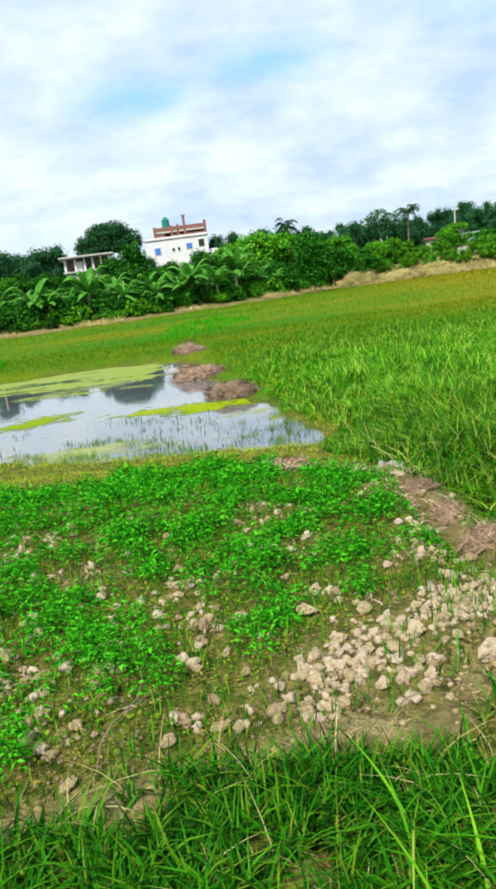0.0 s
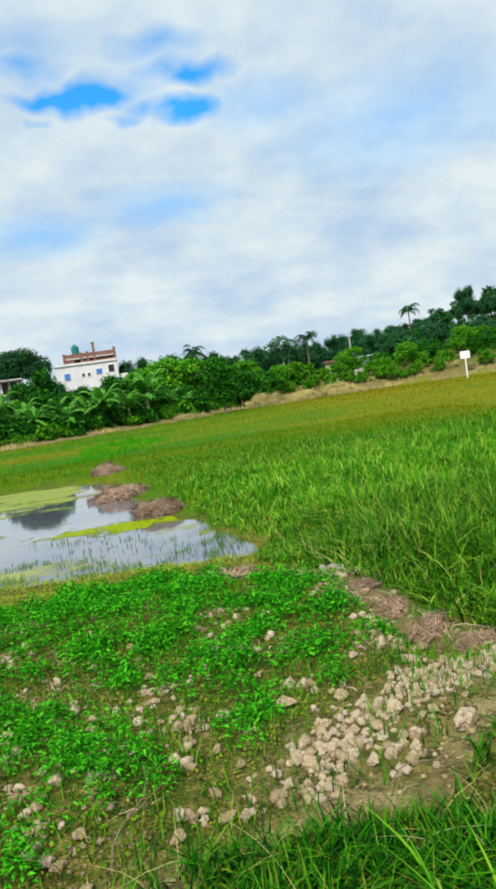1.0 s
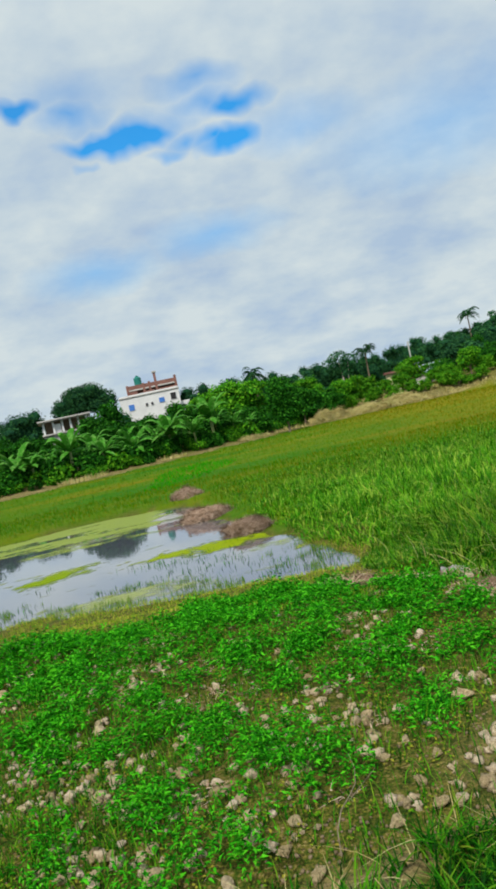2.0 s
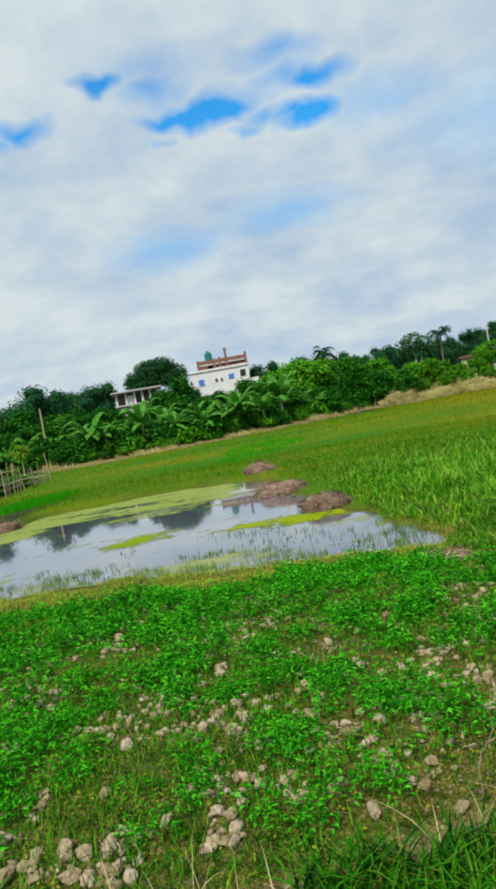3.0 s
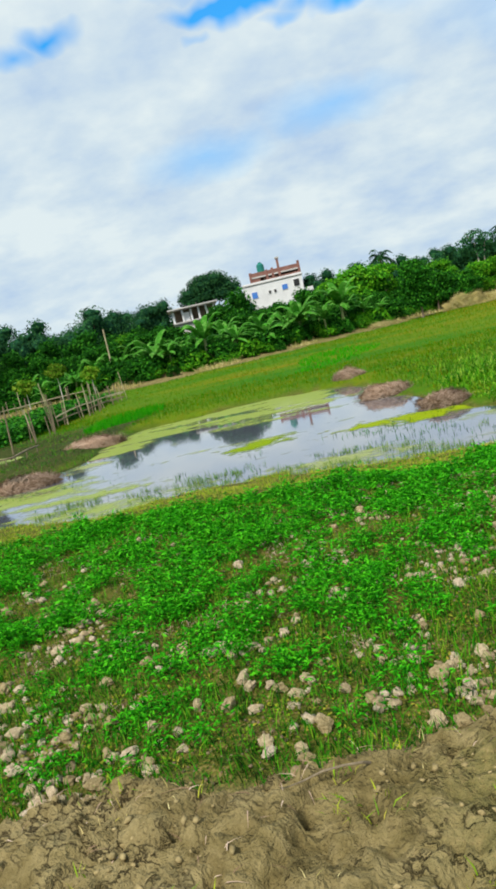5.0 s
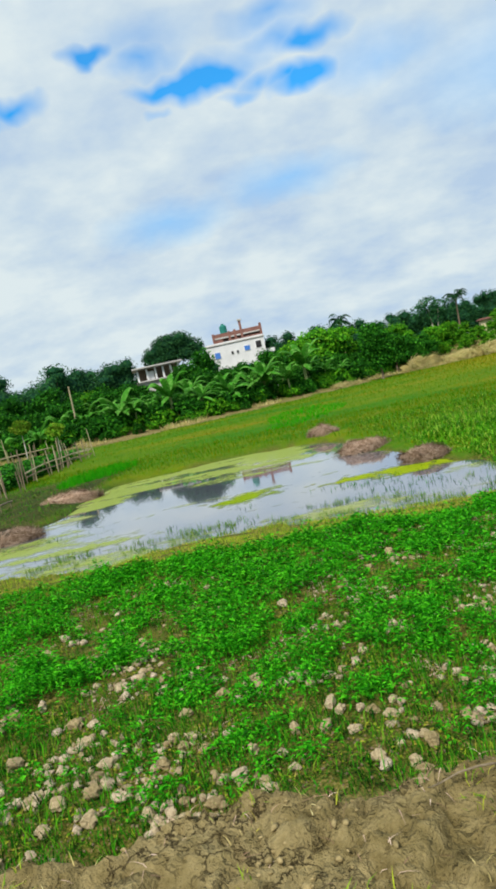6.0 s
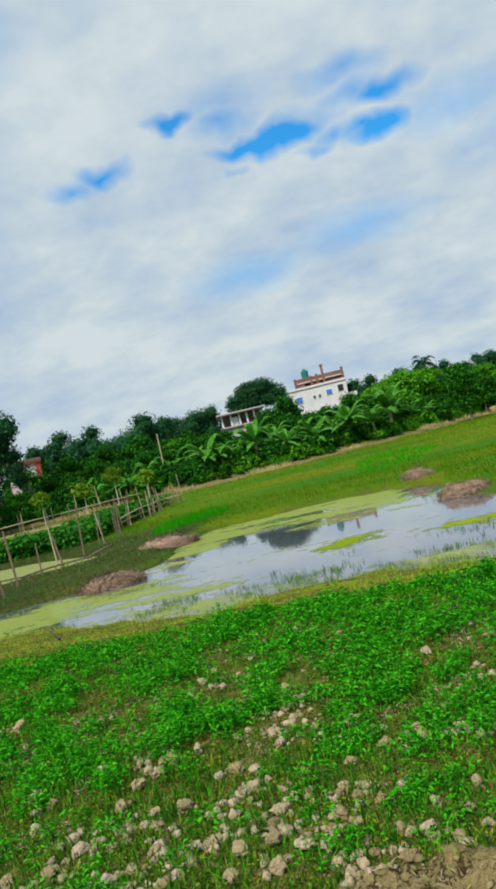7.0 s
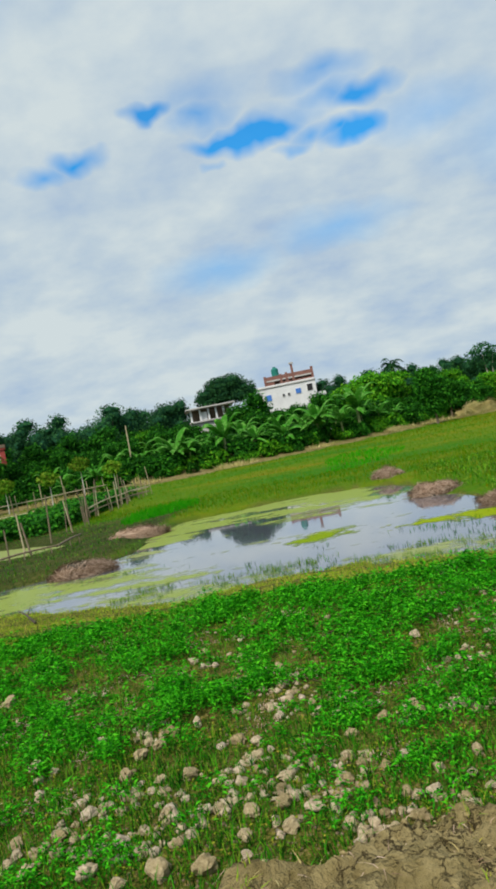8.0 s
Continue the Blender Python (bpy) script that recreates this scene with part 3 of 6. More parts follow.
def yellow_test(x, y):
    d = 1.5 * blob(x, y, -0.75, 12.5, 1.7, 0.55, -0.08) + 1.4 * blob(x, y, -4.3, 13.1, 0.85, 0.65, 0.9) + 0.8 * blob(x, y, 0.55, 11.1, 0.3, 0.75)
    d += 0.5 * blob(x, y, -7.8, 10.6, 1.8, 0.5) + 0.45 * blob(x, y, -3.1, 10.2, 1.7, 0.28) + 0.6 * blob(x, y, -3.4, 9.0, 1.1, 0.35) + 0.55 * blob(x, y, -5.4, 9.3, 1.0, 0.4) + 0.5 * blob(x, y, -1.2, 8.9, 1.2, 0.3)
    return d * 1.5 - 0.55 + (value_noise(x, y, 0.35, 31) - 0.5) * 1.1 + (value_noise(x, y, 0.14, 34) - 0.5) * 0.8


def pale_test(x, y):
    s = outside(POND, x, y)
    d = (0.75 * step(-5.5, -2.5, s) + 0.75 * step(-2.6, -0.9, s)) * step(15.0, 19.0, y) * step(-2.2, -3.0, x) + 1.5 * blob(x, y, -9.9, 11.4, 3.4, 1.8) + 0.8 * blob(x, y, -8.85, 16.2, 0.7, 2.3) + 0.5 * blob(x, y, -5.2, 10.1, 1.8, 0.65)
    d += 0.75 * blob(x, y, -4.6, 9.2, 2.6, 0.55) + 0.4 * blob(x, y, -3.0, 9.9, 1.3, 0.5) + 0.2 * blob(x, y, -0.8, 9.4, 1.7, 0.5) + 0.9 * blob(x, y, -15.0, 11.6, 2.7, 1.3)
    return d * 1.2 - 0.35 + (value_noise(x * 0.6, y, 0.5, 32) - 0.5) * 1.1 + (value_noise(x * 0.35, y, 0.8, 36) - 0.5) * 1.5 + (value_noise(x * 0.22, y, 0.30, 37) - 0.5) * 1.1 + (value_noise(x, y, 0.2, 33) - 0.5) * 0.7


raft("floating_algae", yellow_test, (-11, 8.4, 1.2, 15.5), 0.032, M_ALGAE, "bright yellow-green algae mats floating on the pond", "algae", 41)
raft("pond_scum", pale_test, (-18, 8.6, 1.2, 22.8), 0.045, M_SCUM, "pale green scum film floating along the pond edges", "pond scum", 42)
bm = bmesh.new()
ring = [bm.verts.new((x, y, WATER_Z + 0.012)) for x, y in BACK_POND]
bm.faces.new(ring)
bmesh.ops.triangulate(bm, faces=bm.faces[:])
bmesh.ops.subdivide_edges(bm, edges=bm.edges[:], cuts=3, use_grid_fill=True)
me = bpy.data.meshes.new("scum_sheet")
bm.to_mesh(me)
bm.free()
me.attributes.new("cover", "FLOAT", "POINT").data.foreach_set("value", np.ones(len(me.vertices), np.float32))
tagged(linked("scum_sheet", me, M_SCUM), "pale green scum covering the small pond behind the fence", "pond scum", kind="structure")


# ---- plants ----
def blades(name, base, tall, wide, rng, mat, label, category, lean=(0.15, 0.6), seg=4, droop=0.35):
    """Curved, tapering grass blades as one mesh."""
    n = len(base)
    az, bend = rng.uniform(0, 2 * np.pi, n), rng.uniform(lean[0], lean[1], n)
    tw = az + np.pi / 2 + rng.uniform(-0.6, 0.6, n)
    s = np.linspace(0, 1, seg + 1)
    up = tall[:, None] * (s - droop * bend[:, None] * s**2.2)
    out = tall[:, None] * bend[:, None] * s**1.8
    c = np.stack([base[:, 0, None] + out * np.cos(az)[:, None], base[:, 1, None] + out * np.sin(az)[:, None], base[:, 2, None] + up - 0.01], -1)
    half = wide[:, None] * 0.5 * (1 - s**1.6 * 0.96) * (0.55 + 0.45 * np.minimum(1, s * 4))
    side = np.stack([np.cos(tw), np.sin(tw), rng.uniform(-0.3, 0.3, n)], -1)[:, None, :] * half[..., None]
    v = np.stack([c - side, c + side], 2).reshape(n, -1, 3)
    k = np.arange(seg) * 2
    f = np.stack([k, k + 1, k + 3, k + 2], -1)
    faces = (np.arange(n)[:, None, None] * (2 * seg + 2) + f).reshape(-1, 4)
    return tagged(linked(name, np_mesh(name, v, faces), mat), label, category, kind="stuff")


def leaf_mesh(base, way, normal, size, wide, fold=0.15):
    """Folded pointed leaves, two faces each."""
    way = way / np.linalg.norm(way, axis=1, keepdims=True)
    side = np.cross(way, normal)
    side /= np.linalg.norm(side, axis=1, keepdims=True) + 1e-9
    nrm = np.cross(side, way)
    s, w = size[:, None], wide[:, None]
    left = base + way * s * 0.42 + side * w * 0.5 + nrm * s * fold
    right = base + way * s * 0.42 - side * w * 0.5 + nrm * s * fold
    tip = base + way * s - nrm * s * 0.12
    v = np.stack([base, left, tip, right], 1)
    n = np.arange(len(base))[:, None] * 4
    return v.reshape(-1, 3), np.concatenate([n + [0, 2, 1], n + [0, 3, 2]])


def bare(x, y):
    """How bare the patch is: 1 is open soil with clods."""
    edge = clay_edge(x, y)
    gone = ridge_far(np.asarray(x, float), np.asarray(y, float))
    y = np.asarray(y, float) + lag(x)
    n = 0.5 * value_noise(x, y, 0.34, 11) + 0.5 * value_noise(x, y, 0.15, 12)
    nearness = step(4.6, 2.3, y - 0.05 * np.asarray(x)) * np.interp(x, [-3, -0.5, 0.6], [0.6, 0.35, 0.45])
    pile = np.exp(-((pile_far(x, y) / 0.24) ** 2))
    rim = 0.5 * step(0.5, 0.0, gone) + 0.6 * step(-0.25, 0.02, edge)
    band = 0.25 * np.exp(-(((np.asarray(x) - 0.2) / 0.7) ** 2) - ((np.asarray(y) - 4.2) / 0.9) ** 2)
    n = n + 0.34 * step(0.68, 0.82, value_noise(x, y, 0.26, 101)) * step(0.0, 0.5, value_noise(x, y, 0.9, 102))
    return n + 0.12 * step(3.6, 2.7, np.asarray(y)) * step(-1.6, -3.0, np.asarray(x)) + 0.17 * nearness + 0.6 * pile + rim + 0.12 * band - 0.02 - 0.05 * step(-1.0, -3.0, np.asarray(x)) - 0.05 * step(4.2, 5.5, np.asarray(y))


# where the clods lie: the larger ones by place and size, the rest strewn in loose clusters
CLODS_EAST = [(0.90, 2.84, 0.035), (0.81, 2.77, 0.037), (0.79, 3.26, 0.031), (0.79, 2.31, 0.068), (0.69, 2.54, 0.034), (0.62, 3.23, 0.033), (0.57, 2.50, 0.049), (0.47, 2.42, 0.037),
              (0.42, 2.77, 0.040), (0.28, 2.55, 0.038), (0.17, 2.85, 0.048), (0.16, 2.32, 0.035), (0.11, 3.25, 0.032), (0.02, 2.21, 0.030), (-0.04, 4.30, 0.031), (-0.04, 2.71, 0.023),
              (-0.10, 2.44, 0.026), (-0.12, 2.90, 0.034), (-0.13, 2.13, 0.027)]
CLODS_BENCH = [(-0.18, 2.61, 0.027), (-0.20, 2.14, 0.033), (-0.21, 2.81, 0.024), (-0.22, 2.29, 0.029), (-0.30, 2.52, 0.029), (-0.31, 2.18, 0.026), (-0.37, 2.10, 0.035), (-0.46, 3.53, 0.032),
               (-0.54, 2.74, 0.026), (-0.59, 3.77, 0.031), (-0.64, 2.77, 0.029), (-0.68, 1.97, 0.034), (-0.71, 2.24, 0.031), (-0.74, 3.20, 0.033), (-0.77, 2.11, 0.030), (-0.97, 2.02, 0.041),
               (-1.05, 2.69, 0.022), (-1.16, 2.81, 0.044), (-1.23, 2.16, 0.043), (-1.29, 2.29, 0.029)]
CLODS_MID = [(-1.38, 2.42, 0.026), (-1.59, 2.65, 0.028), (-1.64, 3.50, 0.047), (-1.65, 3.58, 0.039), (-1.75, 2.18, 0.034), (-1.93, 2.03, 0.038), (-2.04, 1.92, 0.043), (-2.04, 2.40, 0.035),
             (-2.05, 2.83, 0.042), (-2.11, 2.08, 0.041), (-2.16, 2.95, 0.029), (-2.21, 1.84, 0.036), (-2.25, 2.02, 0.029), (-2.29, 1.54, 0.039), (-2.31, 1.94, 0.057), (-2.37, 1.63, 0.050),
             (-2.48, 4.51, 0.057), (-2.53, 2.14, 0.031), (-2.60, 1.85, 0.039), (-2.71, 1.95, 0.032), (-2.72, 3.01, 0.039), (-2.79, 1.68, 0.041), (-2.81, 1.73, 0.032), (-2.85, 2.03, 0.030),
             (-2.86, 1.51, 0.037), (-2.88, 1.57, 0.035), (-2.88, 2.08, 0.029), (-2.99, 2.01, 0.038)]
CLODS_RIM = [(-3.00, 1.55, 0.035), (-3.02, 1.61, 0.038), (-3.04, 2.06, 0.031), (-3.08, 1.87, 0.034), (-3.13, 2.07, 0.036), (-3.17, 2.14, 0.042), (-3.21, 1.92, 0.044), (-3.35, 1.95, 0.042),
             (-3.36, 1.66, 0.030), (-3.39, 3.72, 0.049), (-3.41, 1.79, 0.028), (-3.48, 1.59, 0.032), (-3.54, 1.86, 0.037), (-3.56, 2.59, 0.044), (-3.64, 2.37, 0.033), (-3.67, 2.04, 0.039),
             (-3.68, 1.52, 0.043), (-3.70, 1.72, 0.036), (-3.73, 2.47, 0.049), (-3.77, 1.97, 0.038), (-3.92, 2.35, 0.040), (-3.95, 1.89, 0.038), (-3.95, 2.13, 0.035), (-4.11, 1.70, 0.045),
             (-4.20, 1.57, 0.049), (-4.25, 1.76, 0.049), (-4.25, 2.00, 0.046), (-4.38, 3.49, 0.049)]
CLODS_WEST = [(-4.39, 1.72, 0.052), (-4.40, 1.56, 0.037), (-4.44, 2.44, 0.043), (-4.54, 1.39, 0.061), (-4.55, 2.46, 0.050), (-4.55, 1.78, 0.037), (-4.73, 1.39, 0.062), (-4.76, 2.14, 0.059),
              (-4.80, 1.78, 0.044), (-4.84, 2.75, 0.047), (-4.89, 1.34, 0.045), (-4.97, 1.63, 0.046), (-4.98, 2.68, 0.048), (-5.02, 2.53, 0.050), (-5.05, 1.43, 0.057), (-5.06, 4.15, 0.044),
              (-5.11, 2.43, 0.053), (-5.11, 3.96, 0.047), (-5.13, 2.22, 0.054), (-5.13, 3.64, 0.045), (-5.21, 1.89, 0.053), (-5.29, 1.73, 0.043), (-5.34, 3.53, 0.041), (-5.35, 1.50, 0.049),
              (-5.42, 2.67, 0.042), (-5.51, 1.73, 0.044), (-5.74, 2.45, 0.052), (-6.52, 3.65, 0.064)]
crng = np.random.default_rng(9)
spots = [(x, y, 0.86 * r) for x, y, r in CLODS_EAST + CLODS_BENCH + CLODS_MID + CLODS_RIM + CLODS_WEST]


def room(x, y, r, gap):
    return all((x - a) ** 2 + (y - b) ** 2 > (gap * (r + c)) ** 2 for a, b, c in spots)


def clod_chance(x, y):
    y = y + lag(x)
    cluster = 0.55 * value_noise(x, y, 0.4, 61) + 0.45 * value_noise(x, y, 0.17, 62)
    return (cluster > np.interp(y, [2.3, 3.2, 4], [0.48, 0.50, 0.55])) * np.interp(y, [2.2, 3.2, 4.0, 6.0], [0.8, 0.7, 0.4, 0.2])


tries = 0
while len(spots) < 298 and tries < 60000:
    tries += 1
    if len(spots) < 180:
        u, r = crng.uniform(-0.05, 1.15), crng.uniform(0.014, 0.030)
        x, y = 0.15 + u, 2.30 + 0.57 * u + crng.normal(0, 0.10)
        ok = y > 2.12 and room(x, y, r, 1.02)
    elif len(spots) < 194:
        u = crng.uniform(0, 4.9)
        x = float(np.interp(u, range(6), [q[0] for q in RIDGE])) + crng.normal(0, 0.09)
        y, r = float(np.interp(u, range(6), [q[1] for q in RIDGE])) + crng.normal(0, 0.1), crng.uniform(0.02, 0.045)
        ok = room(x, y, r, 1.0)
    elif len(spots) < 214:
        x, y, r = crng.uniform(-1.2, 0.9), crng.uniform(2.2, 4.9), crng.uniform(0.016, 0.030)
        ok = float(clod_chance(np.array(x), np.array(y))) > crng.uniform(0, 0.6) and float(clay_edge(np.array(x), np.array(y))) < 0.02 and room(x, y, r, 1.05)
    else:
        x, y, r = crng.uniform(-7.0, -1.4), 1.35 + 3.2 * crng.uniform(0, 1) ** 1.8, crng.uniform(0.016, 0.036)
        ok = float(clod_chance(np.array(x), np.array(y))) > crng.uniform(0, 1) and float(clay_edge(np.array(x), np.array(y))) < 0.10 and room(x, y, r, 1.05)
    if ok:
        spots.append((x, y, r))
clods_at = np.array(spots)


def clear_of_clods(x, y, margin):
    near = np.full(np.shape(x), 9.0)
    for a, b, c in clods_at:
        near = np.minimum(near, np.hypot(x - a, y - b) - c)
    return near > margin


rng = np.random.default_rng(5)
# low leafy creepers over the near bank
px, py = rng.uniform(-11, 1.5, 15500), rng.uniform(1.3, 7.0, 15500)
keep = (bare(px, py) + rng.uniform(-0.06, 0.06, px.size) < np.where(py + lag(px) > 4, 0.58, 0.60) - 0.005 * step(-1.6, -0.6, px)) & (clay_edge(px, py) < -0.03) & (py < np.interp(px, [-7, -3, -1, 0.5], [5.5, 5.65, 6.3, 6.3]) + 0.6 * (value_noise(px, py, 0.5, 67) - 0.4)) & (px < np.interp(py, [2, 3.5, 5, 6, 8], [1.2, 1.15, 0.95, 0.4, 0.2]))
px, py = px[keep], py[keep]
keep = clear_of_clods(px, py, 0.05) & (0.6 * value_noise(px, py, 0.2, 110) + 0.4 * value_noise(px, py, 0.1, 111) > 0.40)
px, py = px[keep], py[keep]
count = np.where(py + lag(px) < 4.2, 54, 34)
owner = np.repeat(np.arange(len(px)), count)
n = len(owner)
rr, th = np.sqrt(rng.uniform(0, 1, n)), rng.uniform(0, 2 * np.pi, n)
reach = rng.uniform(0.05, 0.115, len(px))[owner]
lx, ly = px[owner] + rr * reach * np.cos(th), py[owner] + rr * reach * np.sin(th)
keep = clear_of_clods(lx, ly, 0.012)
lx, ly, rr, th, mound = lx[keep], ly[keep], rr[keep], th[keep], (rng.uniform(0.05, 0.16, len(px)) * (0.3 + 1.6 * value_noise(px, py, 0.24, 103)))[owner][keep]
n = len(lx)
lz = ground_z(lx, ly) + 0.01 + mound * (1 - 0.75 * rr**2) * rng.uniform(0.35, 1, n)
way = np.stack([np.cos(th) + rng.normal(0, 0.7, n), np.sin(th) + rng.normal(0, 0.7, n), rng.uniform(-0.3, 0.7, n)], -1)
nrm = np.stack([rng.normal(0, 0.35, n), rng.normal(0, 0.35, n), np.ones(n)], -1)
size = rng.uniform(0.016, 0.048, n) * np.interp(ly + lag(lx), [2.2, 3.6, 4.2, 6.5], [0.75, 0.92, 1.0, 1.3])
v, f = leaf_mesh(np.stack([lx, ly, lz], -1), way, nrm, size, size * rng.uniform(0.20, 0.42, n))
tagged(linked("creeper_cover", np_mesh("creeper_cover", v, f), M_LEAF), "bright green low leafy creepers covering the clod-strewn bank", "ground cover", kind="stuff")


def scatter(n, x0, x1, y0, y1, keep, rng):
    x, y = rng.uniform(x0, x1, n), rng.uniform(y0, y1, n)
    k = keep(x, y)
    x, y = x[k], y[k]
    return np.stack([x, y, ground_z(x, y)], -1)


# fine grass among the creepers and round the clods
p = scatter(60000, -9, 1.6, 1.2, 6.4, lambda x, y: (value_noise(x, y, 0.3, 14) > 0.30 + 0.12 * step(-0.5, 0.8, x)) & (clay_edge(x, y) < 0.02) & (shore(x, y) > 0.3) & clear_of_clods(x, y, -0.012), rng)
blades("bank_grass", p, rng.uniform(0.03, 0.12, len(p)), rng.uniform(0.004, 0.008, len(p)), rng, M_GRASS, "short fine green grass growing between the clods", "grass", seg=2)
p = scatter(3600, -9, 1.2, 0.4, 2.6, lambda x, y: (value_noise(x, y, 0.22, 15) > 0.56) & (clay_edge(x, y) > -0.1), rng)
blades("dry_bank_grass", p, rng.uniform(0.02, 0.06, len(p)), rng.uniform(0.003, 0.006, len(p)), rng, M_DRY, "thin dry grass on the clay bank", "dry grass", lean=(0.3, 1.2), seg=3)
p = scatter(9000, -6, -1.2, 0.5, 2.2, lambda x, y: (value_noise(x, y, 0.16, 106) > 0.76) & (clay_edge(x, y) > -0.1), rng)
blades("clay_tufts", p, rng.uniform(0.02, 0.07, len(p)), rng.uniform(0.004, 0.008, len(p)), rng, M_SHORE, "small yellow-green tufts rooted in the clay", "grass", lean=(0.3, 1.2), seg=2)
p = scatter(1500, -6, 0.9, 0.5, 2.2, lambda x, y: (value_noise(x, y, 0.3, 107) > 0.4) & (clay_edge(x, y) > 0.0), rng)
p[:, 2] += 0.012
blades("fallen_straw", p, rng.uniform(0.015, 0.05, len(p)), rng.uniform(0.003, 0.005, len(p)), rng, M_STALK, "bits of dry straw lying on the clay", "straw", lean=(1.9, 2.4), seg=3, droop=0.47)
# rank grass at the foot of the bank
p = scatter(80000, -1.9, 3.2, -0.3, 2.2, lambda x, y: (rng.uniform(0, 1, x.size) < step(-0.3, 1.0, y) * step(3.2, 2.0, x)) & (clay_edge(x, y) > 0.10 + 0.22 * np.exp(-(((x - 0.35) / 0.45) ** 2)) - 0.25 * (x > 0.85)) & (0.6 * value_noise(x, y, 0.22, 16) + 0.4 * value_noise(x, y, 0.09, 66) > 0.36) & (x > -1.7 + 0.8 * value_noise(x, y, 0.2, 17)), rng)
blades("rank_grass", p, rng.uniform(0.05, 0.16, len(p)), rng.uniform(0.006, 0.013, len(p)), rng, M_GRASS, "dense dark green grass along the path edge", "grass", lean=(0.3, 1.3), seg=3)
p = scatter(64, 0.1, 1.7, 0.9, 1.8, lambda x, y: clay_edge(x, y) > 0.15, rng)
blades("long_grass", p, rng.uniform(0.2, 0.42, len(p)), rng.uniform(0.008, 0.016, len(p)), rng, M_TALL, "long arching grass blades rising from the path edge", "grass", lean=(0.5, 1.7), seg=7)

p = scatter(16, 0.55, 1.4, 0.9, 1.5, lambda x, y: clay_edge(x, y) > 0.15, rng)
blades("broad_grass", p, rng.uniform(0.22, 0.42, len(p)), rng.uniform(0.016, 0.030, len(p)), rng, M_BRIGHT, "broad glossy grass leaves arching over the path edge", "grass", lean=(0.7, 1.8), seg=8)

p = scatter(46000, -7.5, -1.2, 1.1, 3.5, lambda x, y: (clay_edge(x, y) < 0.25 * value_noise(x, y, 0.18, 105) - 0.06) & clear_of_clods(x, y, 0.004) & (value_noise(x, y, 0.25, 91) > 0.25 + 0.3 * step(3.0, 3.9, y + lag(x))), rng)
blades("rim_grass", p, rng.uniform(0.02, 0.085, len(p)), rng.uniform(0.004, 0.009, len(p)), rng, M_GRASS, "fine deep green grass along the clay rim", "grass", lean=(0.2, 1.0), seg=2)
p = scatter(420, -1.9, 1.8, 0.9, 2.1, lambda x, y: clay_edge(x, y) > 0.0, rng)
blades("dead_grass", p, rng.uniform(0.05, 0.2, len(p)), rng.uniform(0.003, 0.006, len(p)), rng, M_DRY, "bent dead stalks in the path-side grass", "dry grass", lean=(0.6, 1.8), seg=4)

# tall reedy grass right of the pond, thinning into the field
def tall_keep(x, y):
    left = np.interp(y, [2.66, 3.74, 4.33, 5.12, 6.3, 7.7, 9.3, 11.0, 12.8, 17.2, 24, 45], [1.8, 1.55, 1.45, 1.30, 1.0, 0.95, 1.0, 0.65, 0.3, -0.4, -1.19, -2.5])
    return x > left + (value_noise(x, y, 0.6, 18) - 0.5) * 0.5


for x0, x1, y0, y1, count, seg in ((0.5, 5, 2.6, 9, 34000, 4), (0, 10, 8, 16, 34000, 3), (-1, 16, 15, 25, 18000, 2)):
    p = scatter(count, x0, x1, y0, y1, tall_keep, rng)
    far, clump = p[:, 1], value_noise(p[:, 0], p[:, 1], 1.1, 19)
    tall = rng.uniform(0.2, 0.52, len(p)) * (0.45 + 1.1 * clump) * np.interp(far, [3, 5, 15, 20, 25], [0.75, 1, 0.85, 0.5, 0.2])
    edge = np.interp(p[:, 1], [2.66, 3.74, 4.33, 5.12, 6.3, 7.7, 9.3, 11.0, 12.8, 17.2, 24, 45], [1.8, 1.55, 1.45, 1.30, 1.0, 0.95, 1.0, 0.65, 0.3, -0.4, -1.19, -2.5])
    tall *= 0.35 + 0.65 * step(-0.1, 1.2, p[:, 0] - edge)
    wide = rng.uniform(0.008, 0.024, len(p)) * np.interp(far, [4, 12, 28], [1, 1.3, 1.9])
    blades("reed_grass", p, tall, wide, rng, M_TALL, "tall lush green reedy grass beside the pond", "tall grass", lean=(0.2, 1.5), seg=seg, droop=0.40)
p = scatter(420, 0.7, 6, 3, 11, tall_keep, rng)
blades("withered_reeds", p, rng.uniform(0.2, 0.5, len(p)), rng.uniform(0.006, 0.012, len(p)), rng, M_DRY, "withered straw-coloured stalks among the tall grass", "dry grass", lean=(0.2, 1.4), seg=4)

# the field beyond the pond
def field_keep(x, y):
    return (outside(POND, x, y) > 0.35) & (y < np.interp(x, EDGE_X, EDGE_Y) - 1.6) & ~((x < -9.8) & (y < 26)) & (np.abs(x) < 6 + y * 0.62)


p = np.concatenate([scatter(30000, -17, 14, 12, 30, field_keep, rng), scatter(52000, -36, 46, 28, 82, field_keep, rng)])
p = p[(p[:, 1] > 20) | (p[:, 0] < 1.5)]
turned = rng.uniform(0, 1, len(p)) < 0.85 * step(2, 20, p[:, 0] + 6 * (value_noise(p[:, 0], p[:, 1], 7, 201) - 0.5)) + 0.1
for q, mat, label in ((p[~turned], M_FIELD, "yellow-green grass of the wide flat field"), (p[turned], M_RIPE, "ripening orange-tinged grass of the wide flat field")):
    far = q[:, 1]
    blades("field_grass", q, rng.uniform(0.08, 0.22, len(q)) * np.interp(far, [12, 20, 35, 60], [0.9, 0.9, 0.7, 0.8]), rng.uniform(0.02, 0.035, len(q)) * np.interp(far, [12, 30, 70], [0.6, 1.2, 2.4]), rng, mat, label, "field grass", lean=(0.05, 0.4), seg=2)

